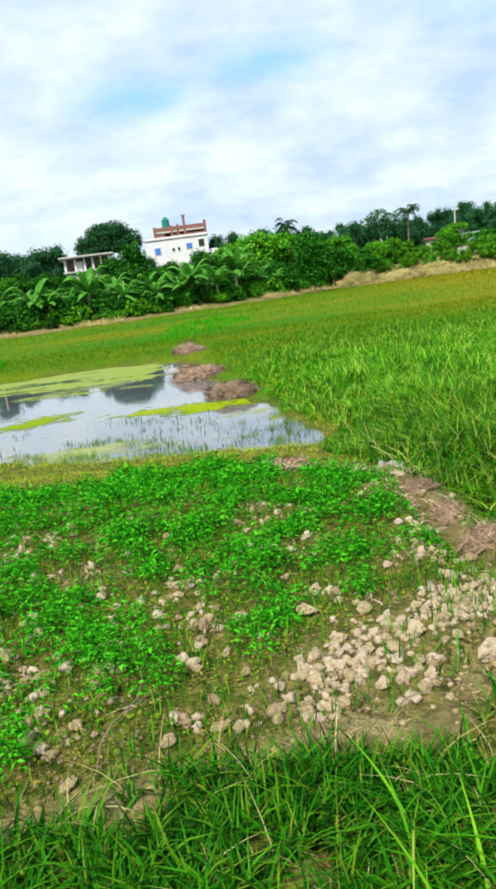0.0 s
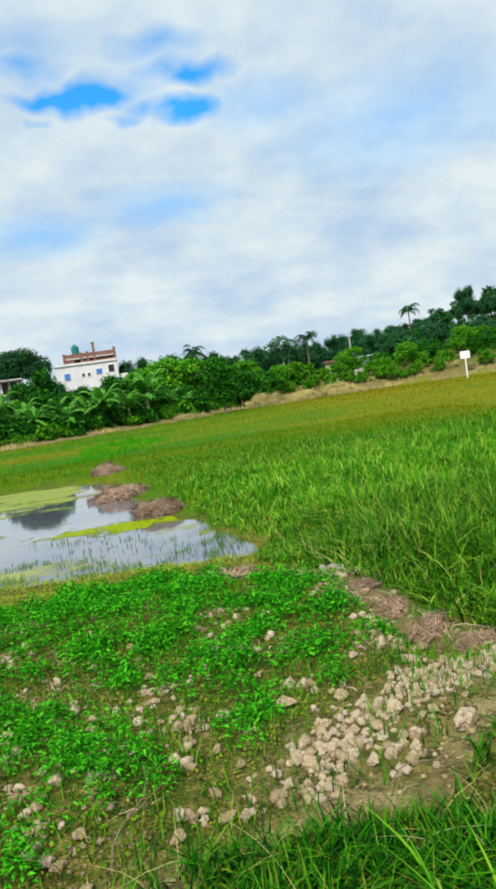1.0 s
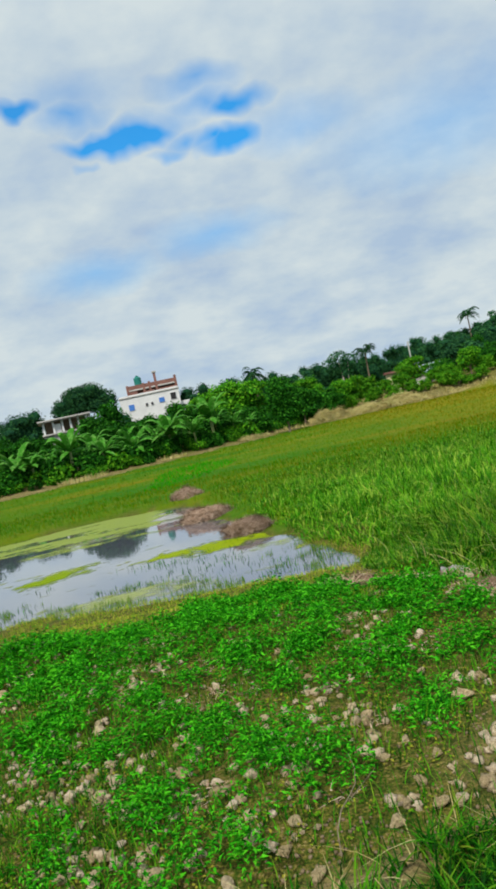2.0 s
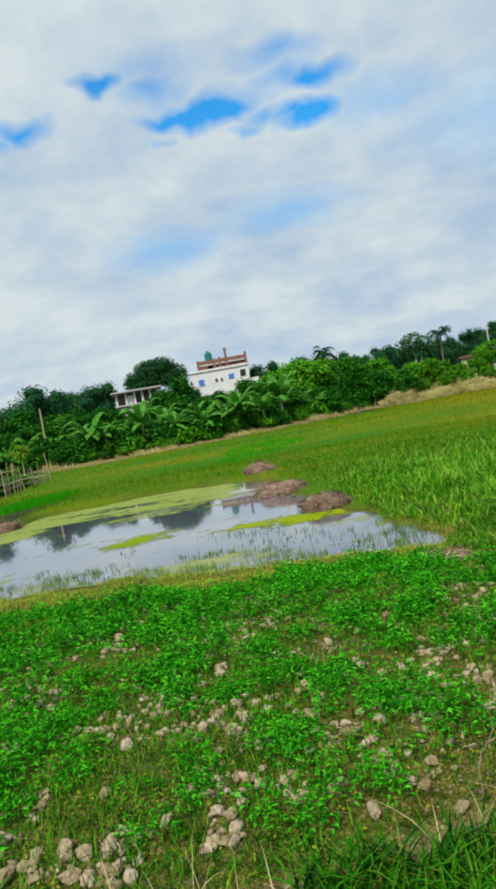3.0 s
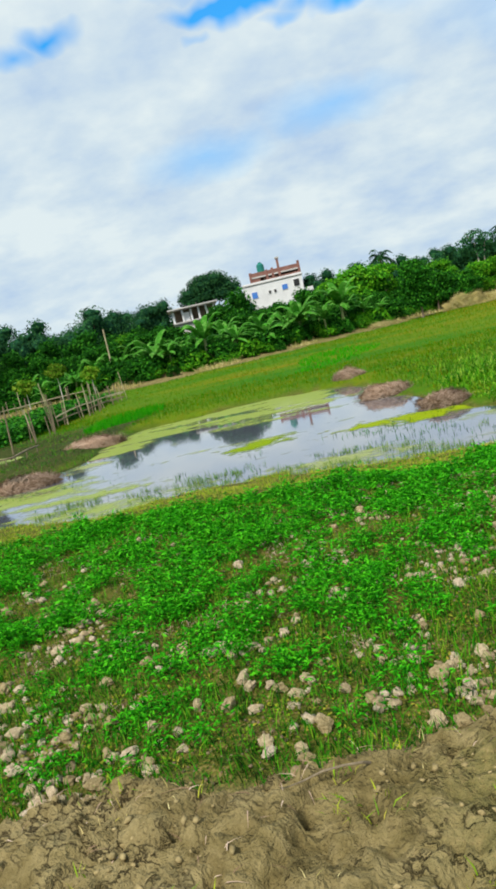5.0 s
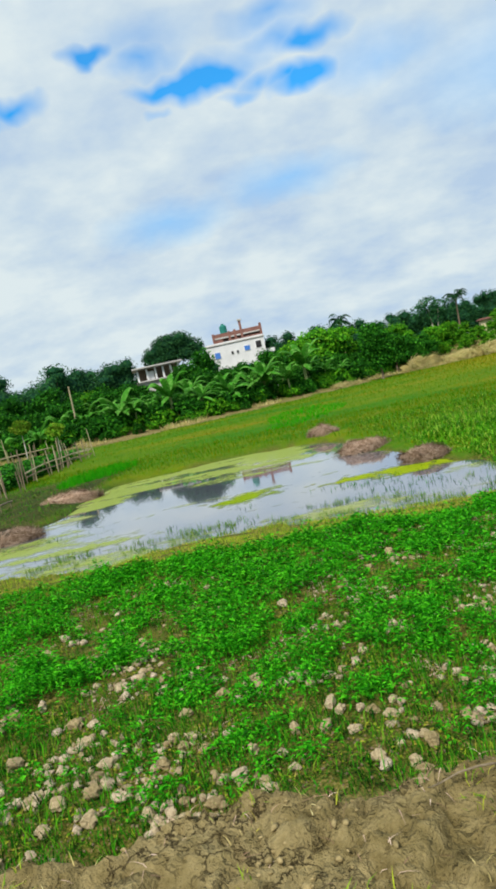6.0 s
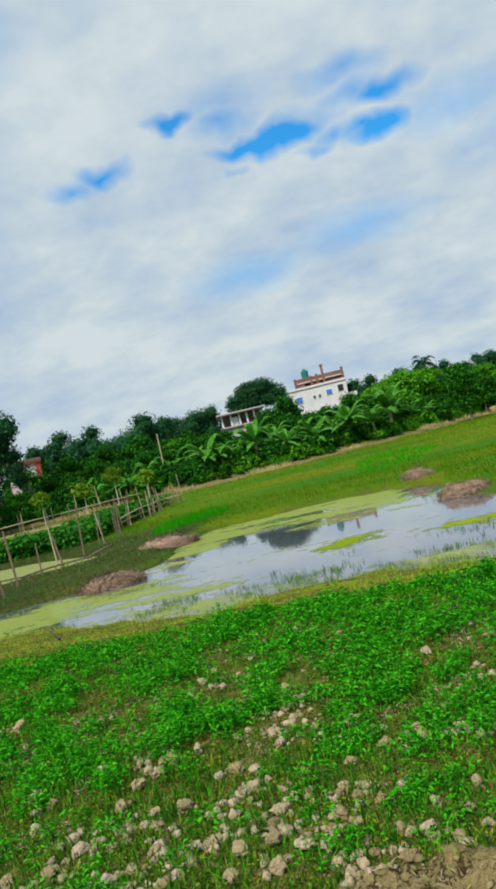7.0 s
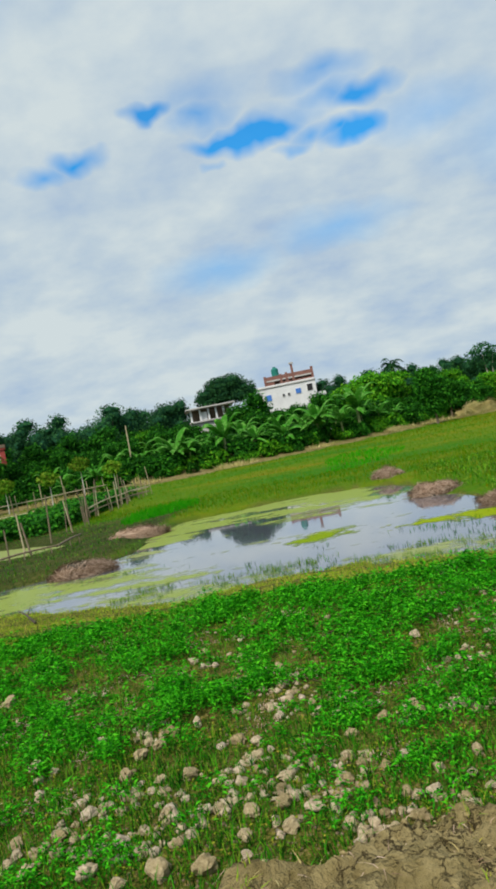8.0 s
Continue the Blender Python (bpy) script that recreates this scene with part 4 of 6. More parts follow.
# yellowing grass along the water's edge and shoots standing in the water
p = scatter(80000, -13, 1.2, 5.3, 10.6, lambda x, y: (shore(x, y) > -0.05 - 0.3 * value_noise(x, y, 0.5, 104)) & (shore(x, y) < 3.9) & (value_noise(x, y, 0.4, 23) > 0.25), rng)
blades("shore_grass", p, rng.uniform(0.02, 0.06, len(p)) * np.where(shore(p[:, 0], p[:, 1]) < 0.3, 1.4, 1.0), rng.uniform(0.005, 0.011, len(p)), rng, M_SHORE, "yellowing grass along the water's edge", "dry grass", seg=2)
p = scatter(18000, -13, 1.1, 8.2, 13.0, lambda x, y: (shore(x, y) < 0.05) & (shore(x, y) > -3.2) & (0.5 * value_noise(x, y, 0.7, 24) + 0.5 * value_noise(x, y, 0.10, 64) > 0.61 + 0.03 * (-shore(x, y))), rng)
p[:, 2] = WATER_Z - 0.02
blades("water_shoots", p, rng.uniform(0.04, 0.13, len(p)), rng.uniform(0.008, 0.018, len(p)), rng, M_CROWN, "thin green shoots standing in the shallow water", "water plants", lean=(0.05, 0.6), seg=3)

p = scatter(26000, -8, 1.1, 7.6, 11.0, lambda x, y: (shore(x, y) < 0.12) & (shore(x, y) > -1.5) & (0.5 * value_noise(x, y, 0.5, 27) + 0.5 * value_noise(x, y, 0.14, 28) > 0.50 + 0.10 * (-shore(x, y))), rng)[:5200]
p[:, 2] = WATER_Z - 0.02
blades("margin_shoots", p, rng.uniform(0.05, 0.15, len(p)), rng.uniform(0.006, 0.012, len(p)), rng, M_YELLOWLEAF, "pale yellow-green shoots in the shallow water by the shore", "water plants", lean=(0.05, 0.5), seg=3)

# short yellow shoots standing on the algae mats
p = scatter(60000, -11, 1.1, 8.6, 15, lambda x, y: (yellow_test(x, y) > 0.5) & (shore(x, y) < 0.1), rng)[:5000]
p[:, 2] = WATER_Z
blades("algae_shoots", p, rng.uniform(0.02, 0.13, len(p)), rng.uniform(0.008, 0.016, len(p)), rng, M_ALGAE, "short yellow-green shoots on the algae mats", "water plants", lean=(0.1, 0.8), seg=2)

# rough grass on the muddy ground between the pond and the fence
p = scatter(11000, -18, -9.0, 12, 29, lambda x, y: (shore(x, y) > -0.1) & (outside(BACK_POND, x, y) > 0.1) & (value_noise(x, y, 0.6, 92) > 0.35), rng)
blades("mud_grass", p, rng.uniform(0.04, 0.13, len(p)), rng.uniform(0.012, 0.026, len(p)), rng, M_GRASS, "patchy dark green grass on the muddy pond bank", "grass", lean=(0.1, 0.8), seg=2)

# a stand of bright young rice by the fence's far end
p = scatter(20000, -15, -8, 20, 32, lambda x, y: blob(x, y, -10.9, 25.5, 1.5, 3.0, -0.1) + 0.3 * value_noise(x, y, 0.8, 95) > 0.55, rng)
blades("young_rice", p, rng.uniform(0.14, 0.28, len(p)), rng.uniform(0.012, 0.026, len(p)), rng, M_BRIGHT, "bright green young rice near the fence", "rice", lean=(0.05, 0.5), seg=2)

p = scatter(9000, -4, 8, 24, 48, lambda x, y: blob(x, y, -2.1, 36.5, 2.4, 7.0, -0.15) + 0.4 * value_noise(x, y, 1.2, 96) > 0.6, rng)
blades("young_rice", p, rng.uniform(0.12, 0.22, len(p)), rng.uniform(0.03, 0.06, len(p)), rng, M_BRIGHT, "bright green young rice beyond the straw heaps", "rice", lean=(0.05, 0.5), seg=2)

p = scatter(60000, -8, 1.3, 1.7, 5.6, lambda x, y: (value_noise(x, y, 0.26, 101) > 0.76) & (shore(x, y) > 0.6) & clear_of_clods(x, y, 0.0), rng)[:5600]
blades("leaf_litter", p, rng.uniform(0.02, 0.06, len(p)), rng.uniform(0.006, 0.013, len(p)), rng, M_STRAW, "pinkish dry litter in the gaps of the creepers", "litter", lean=(1.0, 2.2), seg=2, droop=0.42)

# tiny seedlings and moss in the gaps between the creepers
mx, my = rng.uniform(-8, 1.5, 90000), rng.uniform(1.3, 6.0, 90000)
k = (bare(mx, my) > 0.50) & (bare(mx, my) < 0.95) & (clay_edge(mx, my) < -0.02) & (shore(mx, my) > 0.5) & clear_of_clods(mx, my, 0.0) & (value_noise(mx, my, 0.12, 97) > 0.35)
mx, my = mx[k], my[k]
n = len(mx)
size = rng.uniform(0.010, 0.022, n)
way = np.stack([rng.normal(0, 1, n), rng.normal(0, 1, n), rng.uniform(0, 0.8, n)], -1)
nrm = np.stack([rng.normal(0, 0.4, n), rng.normal(0, 0.4, n), np.ones(n)], -1)
v, f = leaf_mesh(np.stack([mx, my, ground_z(mx, my) + rng.uniform(0.002, 0.022, n)], -1), way, nrm, size, size * 0.6)
tagged(linked("seedlings", np_mesh("seedlings", v, f), M_MOSS), "tiny olive-green seedlings and moss on the soil", "ground cover", kind="stuff")


# ---- clods ----
def lump_mesh(name, seed, squash=0.75, rough=0.42, detail=3):
    bm = bmesh.new()
    bmesh.ops.create_icosphere(bm, subdivisions=detail, radius=1.0)
    off = Vector((seed * 3.7, seed * 1.9, seed * 5.3))
    for v in bm.verts:
        d = v.co.normalized()
        r = 1 + rough * noise.noise(d * 1.3 + off) * 1.3 + rough * 0.6 * noise.noise(d * 3.2 + off) + rough * 0.5 * noise.noise(d * 7 + off) + rough * 0.3 * noise.noise(d * 15 + off)
        for k in range(5):
            cut = Vector((math.sin(seed * 2.1 + k * 2.4), math.cos(seed * 1.3 + k * 1.9), math.sin(seed + k * 1.1))).normalized()
            over = d.dot(cut) * r - 0.74
            if over > 0:
                r -= over * 0.85
        v.co = Vector((d.x * r, d.y * r * (0.8 + 0.15 * math.sin(seed)), d.z * r * squash))
    bm.normal_update()
    me = bpy.data.meshes.new(name)
    bm.to_mesh(me)
    bm.free()
    me.materials.append(M_CLOD)
    return me


rng = np.random.default_rng(9)
LUMPS = [lump_mesh("clod", k + 1, 0.62 + 0.05 * (k % 5)) for k in range(10)]
for k, (x, y, r) in enumerate(spots):
    ob = new("clod", LUMPS[k % len(LUMPS)])
    z = float(ground_z(np.array(x), np.array(y)))
    ob.matrix_basis = pose(x, y, z + r * 0.48, rng.uniform(-15, 15), rng.uniform(-15, 15), rng.uniform(0, 360)) @ Matrix.Diagonal((r, r, r, 1))
    tagged(ob, "large rounded lump of pale dry clay" if r > 0.058 else "small rounded lump of pale dry clay", "clod", "dry clods on the bank")

# smaller clods, too many to count
def lump_field(name, x, y, r, squash, sunk, mat, label, category, rng, detail=2):
    b = bmesh.new()
    bmesh.ops.create_icosphere(b, subdivisions=detail, radius=1.0)
    unit = np.array([v.co[:] for v in b.verts])
    tri = np.array([[v.index for v in q.verts] for q in b.faces])
    b.free()
    n = len(x)
    k = rng.uniform(1.2, 3.0, (n, 3, 3))
    ph = rng.uniform(0, 6, (n, 3))
    bumps = sum(np.sin(np.einsum("vk,nk->nv", unit, k[:, q]) * 1.6 + ph[:, q, None]) for q in range(3))
    shape = unit[None] * (1 + 0.20 * bumps[..., None] + rng.uniform(-0.17, 0.17, (n, len(unit), 1))) * r[:, None, None]
    shape *= np.stack([np.ones(n), rng.uniform(0.65, 1.0, n), squash * rng.uniform(0.7, 1.2, n)], -1)[:, None]
    a = rng.uniform(0, 6.28, n)[:, None]
    shape = np.stack([shape[..., 0] * np.cos(a) - shape[..., 1] * np.sin(a), shape[..., 0] * np.sin(a) + shape[..., 1] * np.cos(a), shape[..., 2]], -1)
    shape += np.stack([x, y, ground_z(x, y) - r * sunk], -1)[:, None]
    faces = (np.arange(n)[:, None, None] * len(unit) + tri).reshape(-1, 3)
    return tagged(linked(name, np_mesh(name, shape, faces), mat), label, category, kind="stuff")


rng = np.random.default_rng(12)
x = rng.uniform(-7.5, 1.5, 30000)
y = 2.15 + 3.6 * rng.uniform(0, 1, 30000) ** 1.3 - lag(x)
k = (clod_chance(x, y) > rng.uniform(0, 1, x.size) * 1.3) & (clay_edge(x, y) < 0.03) & clear_of_clods(x, y, 0.0)
k = k & ((x < -1.3) | (rng.uniform(0, 1, x.size) < 0.45))
x, y = x[k][:2300], y[k][:2300]
lump_field("small_clods", x, y, 0.009 + 0.023 * rng.uniform(0, 1, len(x)) ** 1.4, 0.75, -0.3, M_LOOSE, "small pale dry clods strewn over the bank", "clods", rng)
# the pile beside the clay bench, stones lying close on one another
u = rng.uniform(-0.05, 1.15, 1500)
x, y = 0.15 + u, 2.30 + 0.57 * u + rng.normal(0, 0.12, 1500)
k = (y > 2.12) & clear_of_clods(x, y, -0.015)
x, y = x[k][:420], y[k][:420]
lump_field("piled_clods", x, y, rng.uniform(0.009, 0.021, len(x)), 0.8, -0.15, M_LOOSE, "pale dry clods heaped close together on the clay", "clods", rng)
# crumbs too small to count, one mesh
rng = np.random.default_rng(10)
base = bmesh.new()
bmesh.ops.create_icosphere(base, subdivisions=1, radius=1.0)
ico = np.array([v.co[:] for v in base.verts])
tri = np.array([[v.index for v in f.verts] for f in base.faces])
base.free()
x = rng.uniform(-7.5, 1.7, 16000)
y = 2.0 + 4.4 * rng.uniform(0, 1, 16000) ** 1.6 - lag(x)
k = (bare(x, y) > 0.62) & (rng.uniform(0, 1, x.size) < 0.5) & (clay_edge(x, y) < 0.06) & (shore(x, y) > 0.4)
x, y = x[k], y[k]
r = rng.uniform(0.003, 0.010, len(x))
shape = ico[None] * (1 + rng.uniform(-0.3, 0.3, (len(x), len(ico), 1))) * r[:, None, None] * np.array([1, 1, 0.7])
shape += np.stack([x, y, ground_z(x, y) + r * 0.3], -1)[:, None]
faces = (np.arange(len(x))[:, None, None] * len(ico) + tri).reshape(-1, 3)
tagged(linked("clay_crumbs", np_mesh("clay_crumbs", shape, faces), M_CRUMB), "small crumbs of dry clay between the clods", "soil crumbs", kind="stuff")


x, y = rng.uniform(-6.5, 1.6, 9000), rng.uniform(0.4, 2.6, 9000)
k = (clay_edge(x, y) > -0.03) & ((x < -0.9) | (clay_edge(x, y) < 0.2)) & (value_noise(x, y, 0.2, 72) > 0.45)
x, y = x[k], y[k]
lump_field("clay_crumble", x, y, 0.004 + 0.015 * rng.uniform(0, 1, len(x)) ** 2.6, 0.7, 0.15, M_CLAY, "loose crumbs on the cracked clay bank", "soil crumbs", rng, 1)

# ---- straw heaps and debris ----
def straw_heap(m, rx, ry, h, seed, label, strands=4600, mat=M_STRAW, name="straw_heap"):
    r = np.random.default_rng(seed)
    ob = thing(name, m, label, "straw heap", "straw heaps round the pond")
    bm = bmesh.new()
    bmesh.ops.create_icosphere(bm, subdivisions=4, radius=1.0)
    for v in bm.verts:
        k = 0.92 + 0.42 * noise.noise(v.co * 1.8 + Vector((seed, 0, 0))) + 0.22 * noise.noise(v.co * 5 + Vector((seed, 0, 0))) + 0.10 * noise.noise(v.co * 13)
        v.co = Vector((v.co.x * rx * k, v.co.y * ry * k, max(v.co.z, -0.15) ** 1 * h * k))
    part("mound", bm, M_HEAP if mat is M_STRAW else mat, ob)
    n = strands
    th, ph = r.uniform(0, 2 * np.pi, n), np.arccos(r.uniform(0.0, 1, n))
    d = np.stack([np.sin(ph) * np.cos(th), np.sin(ph) * np.sin(th), np.cos(ph)], -1)
    lump = np.array([0.92 + 0.42 * noise.noise(Vector(q) * 1.8 + Vector((seed, 0, 0))) + 0.22 * noise.noise(Vector(q) * 5 + Vector((seed, 0, 0))) for q in d])[:, None]
    c = d * np.array([rx, ry, h]) * lump * r.uniform(0.94, 1.16, (n, 1))
    az, tilt = r.uniform(0, 2 * np.pi, n), r.uniform(-0.7, 0.9, n)
    way = np.stack([np.cos(az), np.sin(az), tilt], -1)
    way -= d * (way * d).sum(1, keepdims=True) * 0.8
    ln, w = r.uniform(0.10, 0.45, n)[:, None] * (rx + ry) * 0.8, r.uniform(0.002, 0.006, n)[:, None] * (rx + ry)
    side = np.cross(way, d)
    a, b = c - way * ln * 0.5, c + way * ln * 0.5
    v = np.stack([a - side * w, a + side * w, b + side * w * 0.6 + d * 0.03, b - side * w * 0.6 + d * 0.03], 1)
    linked("straw", np_mesh("straw", v, np.arange(4 * n).reshape(n, 4)), M_STALK if mat is M_STRAW else mat, ob)
    return ob


straw_heap(pose(-1.8, 22.75, WATER_Z + 0.02, 0, 0, -6), 0.58, 0.50, 0.40, 1, "rounded heap of dry brown straw on the pond edge")
straw_heap(pose(-1.13, 16.8, WATER_Z + 0.02, 0, 0, -8), 0.66, 0.42, 0.26, 2, "low heap of dry brown straw at the water's edge")
straw_heap(pose(-0.33, 13.25, WATER_Z + 0.03, 0, 0, -4), 0.54, 0.33, 0.22, 3, "pale ragged straw heap beside the tall grass")
straw_heap(pose(-10.1, 18.95, WATER_Z + 0.02, 0, 0, 8), 0.86, 0.50, 0.27, 4, "reddish-brown straw heap near the bamboo fence")
straw_heap(pose(-9.9, 13.75, WATER_Z + 0.02, 0, 0, 10), 0.76, 0.48, 0.22, 5, "weedy brown straw heap with a dark hollow on top")
# low mud-toned lump laid on the heap above to stand for its hollow
straw_heap(pose(-10.0, 13.72, WATER_Z + 0.19, 0, 0, 10), 0.40, 0.25, 0.10, 8, "dark raised lump standing for the hollow of a heap", 600, M_MUD)
straw_heap(pose(0.24, 5.98, gz(0.24, 5.98) - 0.01, 0, 0, -3), 0.36, 0.17, 0.09, 6, "flat pinkish straw litter at the pond corner", 900)


# ---- trees, bananas and shrubs ----
def tube(bm, a, b, ra, rb, sides=7, bend=0.0):
    """A tapered, slightly bent stem."""
    a, b = Vector(a), Vector(b)
    axis = (b - a).normalized()
    u = axis.orthogonal().normalized()
    w = axis.cross(u)
    rings = []
    for s in (0, 0.35, 0.7, 1.0):
        c, r = a.lerp(b, s) + u * bend * math.sin(s * math.pi), ra + (rb - ra) * s
        rings.append([bm.verts.new(c + (u * math.cos(k * 2 * math.pi / sides) + w * math.sin(k * 2 * math.pi / sides)) * r) for k in range(sides)])
    for p, q in zip(rings, rings[1:]):
        for k in range(sides):
            bm.faces.new((p[k], p[(k + 1) % sides], q[(k + 1) % sides], q[k]))
    bm.faces.new(rings[0][::-1])
    bm.faces.new(rings[-1])


def crown_mesh(lobes, count, size, rng):
    """Leaf sprays on the shells of several lobes, with gaps between them."""
    lobes = np.array(lobes, float)
    vol = (lobes[:, 3] * lobes[:, 4] * lobes[:, 5]) ** 0.67
    pick = rng.choice(len(lobes), count, p=vol / vol.sum())
    d = rng.normal(0, 1, (count, 3))
    d /= np.linalg.norm(d, axis=1, keepdims=True)
    clumps = np.sin(d[:, 0] * 6 + pick * 2.1) * np.sin(d[:, 1] * 6 + pick) * np.sin(d[:, 2] * 6 + 1.3 * pick)
    r = 0.66 + 0.42 * rng.uniform(0, 1, count) ** 1.3 + 0.16 * clumps
    c = lobes[pick, :3] + d * lobes[pick, 3:] * r[:, None]
    side = np.cross(d, rng.normal(0, 1, (count, 3)))
    way = side / (np.linalg.norm(side, axis=1, keepdims=True) + 1e-9) + 0.5 * d - np.array([0, 0, 0.25])
    nrm = d + rng.normal(0, 0.7, (count, 3)) + np.array([0, 0, 0.35])
    s = size * rng.uniform(0.6, 1.4, count)
    return leaf_mesh(c, way, nrm, s, s * rng.uniform(0.5, 0.8, count))


def core_mesh(bm, lobes, seed, fine=2):
    """Lumpy filler for dense inner foliage: closes a crown, smaller than its leaves' shell."""
    for k, (x, y, z, a, b, c) in enumerate(lobes):
        got = bmesh.ops.create_icosphere(bm, subdivisions=fine, radius=1.0)
        for v in got["verts"]:
            q = 0.66 + 0.12 * noise.noise(v.co * 7) + 0.20 * noise.noise(v.co * 2.6 + Vector((seed + k * 3.1, k, 0)))
            v.co = Vector((x + v.co.x * a * q, y + v.co.y * b * q, z + v.co.z * c * q))


def tree(name, label, category, lobes, count, leaf, trunk_h, trunk_r, mat, seed, bark=M_BARK, limbs=5):
    rng = np.random.default_rng(seed)
    ob = thing(name, Matrix(), label, category)
    bm = bmesh.new()
    tube(bm, (0, 0, -0.3), (0, 0, trunk_h), trunk_r, trunk_r * 0.6, 8, trunk_r)
    for k in range(min(limbs, len(lobes))):
        l = lobes[k]
        tube(bm, (0, 0, trunk_h * 0.85), (l[0] * 0.85, l[1] * 0.85, max(trunk_h, l[2])), trunk_r * 0.5, trunk_r * 0.15, 4, trunk_r * 0.5)
    part("trunk", bm, bark, ob)
    v, f = crown_mesh(lobes, count, leaf, rng)
    crown = linked("crown", np_mesh("crown", v, f), mat, ob)
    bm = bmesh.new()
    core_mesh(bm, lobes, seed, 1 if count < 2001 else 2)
    # core materials below the leaf tone put the crown's depth into the colour
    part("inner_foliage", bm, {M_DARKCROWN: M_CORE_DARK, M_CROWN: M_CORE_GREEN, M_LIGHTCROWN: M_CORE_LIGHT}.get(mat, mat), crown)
    return ob


def lobes_round(h, w, n, seed, low=0.35):
    r = random.Random(seed)
    out = [(0, 0, h * 0.60, w * 0.33, w * 0.33, h * 0.28)]
    for k in range(2 * n):
        a, up = k * 2.4 + r.uniform(0, 0.6), r.uniform(low + 0.10, 0.90)
        q = r.uniform(0.4, 1.0) * math.sqrt(max(0.15, 1 - ((up - 0.5) / 0.5) ** 2))
        out.append((math.cos(a) * w * 0.40 * q, math.sin(a) * w * 0.40 * q, h * up, w * r.uniform(0.08, 0.19), w * r.uniform(0.08, 0.19), h * r.uniform(0.07, 0.15)))
    return out


KINDS = {}


def stand(kind, x, y, size=1.0, turn=0.0, z=None, wide=1.0):
    """Puts a tree or plant of a kind on the ground: the first takes the built one, the others are copies."""
    ob, used = KINDS[kind]
    m = pose(x, y, (gz(x, y) if z is None else z) - 0.05, 0, 0, turn)
    if used:
        ob = copy_thing(ob, m)
    else:
        KINDS[kind] = (ob, True)
        ob.matrix_basis = m
    ob.scale = (size * wide, size * wide, size)
    return ob


for kind, args in {
    "hill_tree": ("dark green tree of the wooded hill", lobes_round(7, 7, 9, 11, 0.2), 1300, 0.50, 2.0, 0.18, M_DARKCROWN),
    "dark_tree": ("dense dark green broadleaf tree", lobes_round(8, 8.5, 10, 1, 0.15), 6000, 0.25, 2.6, 0.22, M_DARKCROWN),
    "dark_tree_b": ("tall dark broadleaf tree with a bluish haze tint", lobes_round(8.6, 7.5, 11, 2, 0.15), 6000, 0.25, 3.2, 0.22, M_DARKCROWN),
    "green_tree": ("leafy mid-green tree behind the banana plants", lobes_round(6, 5, 9, 3, 0.2), 1900, 0.32, 1.6, 0.16, M_CROWN),
    "green_tree_b": ("bushy mid-green tree at the field edge", lobes_round(5, 5.5, 10, 4, 0.15), 1700, 0.32, 1.2, 0.16, M_CROWN),
    "light_tree": ("fresh light-green tree by the homestead", lobes_round(6, 7, 10, 5, 0.2), 1900, 0.34, 1.5, 0.15, M_LIGHTCROWN),
    "light_bush": ("light-green rounded bush by the field edge", lobes_round(3, 4, 8, 6, 0.05), 1000, 0.28, 0.6, 0.08, M_LIGHTCROWN),
    "shrub": ("low leafy green shrub along the field edge", lobes_round(1.5, 2.6, 8, 7, -0.1), 340, 0.24, 0.4, 0.05, M_CROWN),
    "pale_shrub": ("low light-green shrub along the field edge", lobes_round(1.2, 2.8, 8, 8, -0.1), 340, 0.24, 0.3, 0.05, M_LIGHTCROWN),
    "dry_shrub": ("dry straw-coloured bush on the bank", lobes_round(1.2, 2.6, 6, 9, -0.1), 450, 0.22, 0.3, 0.05, M_DRY),
}.items():
    label, lobes, count, leaf, th, tr, mat = args
    KINDS[kind] = (tree(kind.replace("_b", "").replace("light_bush", "bush"), label, "shrub" if "shrub" in kind or "bush" in kind else "tree", lobes, count, leaf, th, tr, mat, len(kind)), False)

# the wide rain tree behind the low building
rain = [(0, 0, 10.6, 3.0, 2.4, 1.5), (-2.6, 0, 9.7, 2.0, 2.0, 1.2), (2.6, 0.3, 9.9, 2.1, 2.0, 1.3), (-1.2, 1, 11.0, 2.0, 1.8, 1.2), (1.2, -0.5, 11.1, 2.0, 1.8, 1.2), (-3.8, 0, 9.0, 1.1, 1.4, 0.8), (3.9, 0, 9.2, 1.1, 1.4, 0.8), (0, 0, 9.2, 2.8, 2.2, 1.2), (-2.0, -0.6, 8.6, 1.8, 1.8, 0.9), (2.0, -0.6, 8.7, 1.8, 1.8, 0.9)]
rain_tree = tree("rain_tree", "broad umbrella-shaped dark tree behind the houses", "tree", rain, 8000, 0.30, 6.5, 0.30, M_DARKCROWN, 77, limbs=7)
rain_tree.matrix_basis = pose(-17.3, 98.6, gz(-17.3, 98.6) - 0.3)
# the nearer dense tree in front of the bananas
near_tree = tree("dense_tree", "dense dark-leaved tree at the field edge", "tree", [(0, 0, 4.6, 1.7, 1.6, 1.6), (0.8, 0, 3.3, 1.2, 1.2, 1.2), (-0.7, 0, 3.6, 1.2, 1.2, 1.2), (0.3, 0, 2.2, 1.3, 1.2, 1.0), (-0.4, 0, 5.4, 1.0, 1.0, 0.8)], 4200, 0.26, 1.6, 0.16, M_CROWN, 78)
near_tree.matrix_basis = pose(8.2, 70.0, gz(8.2, 70.0) - 0.1)


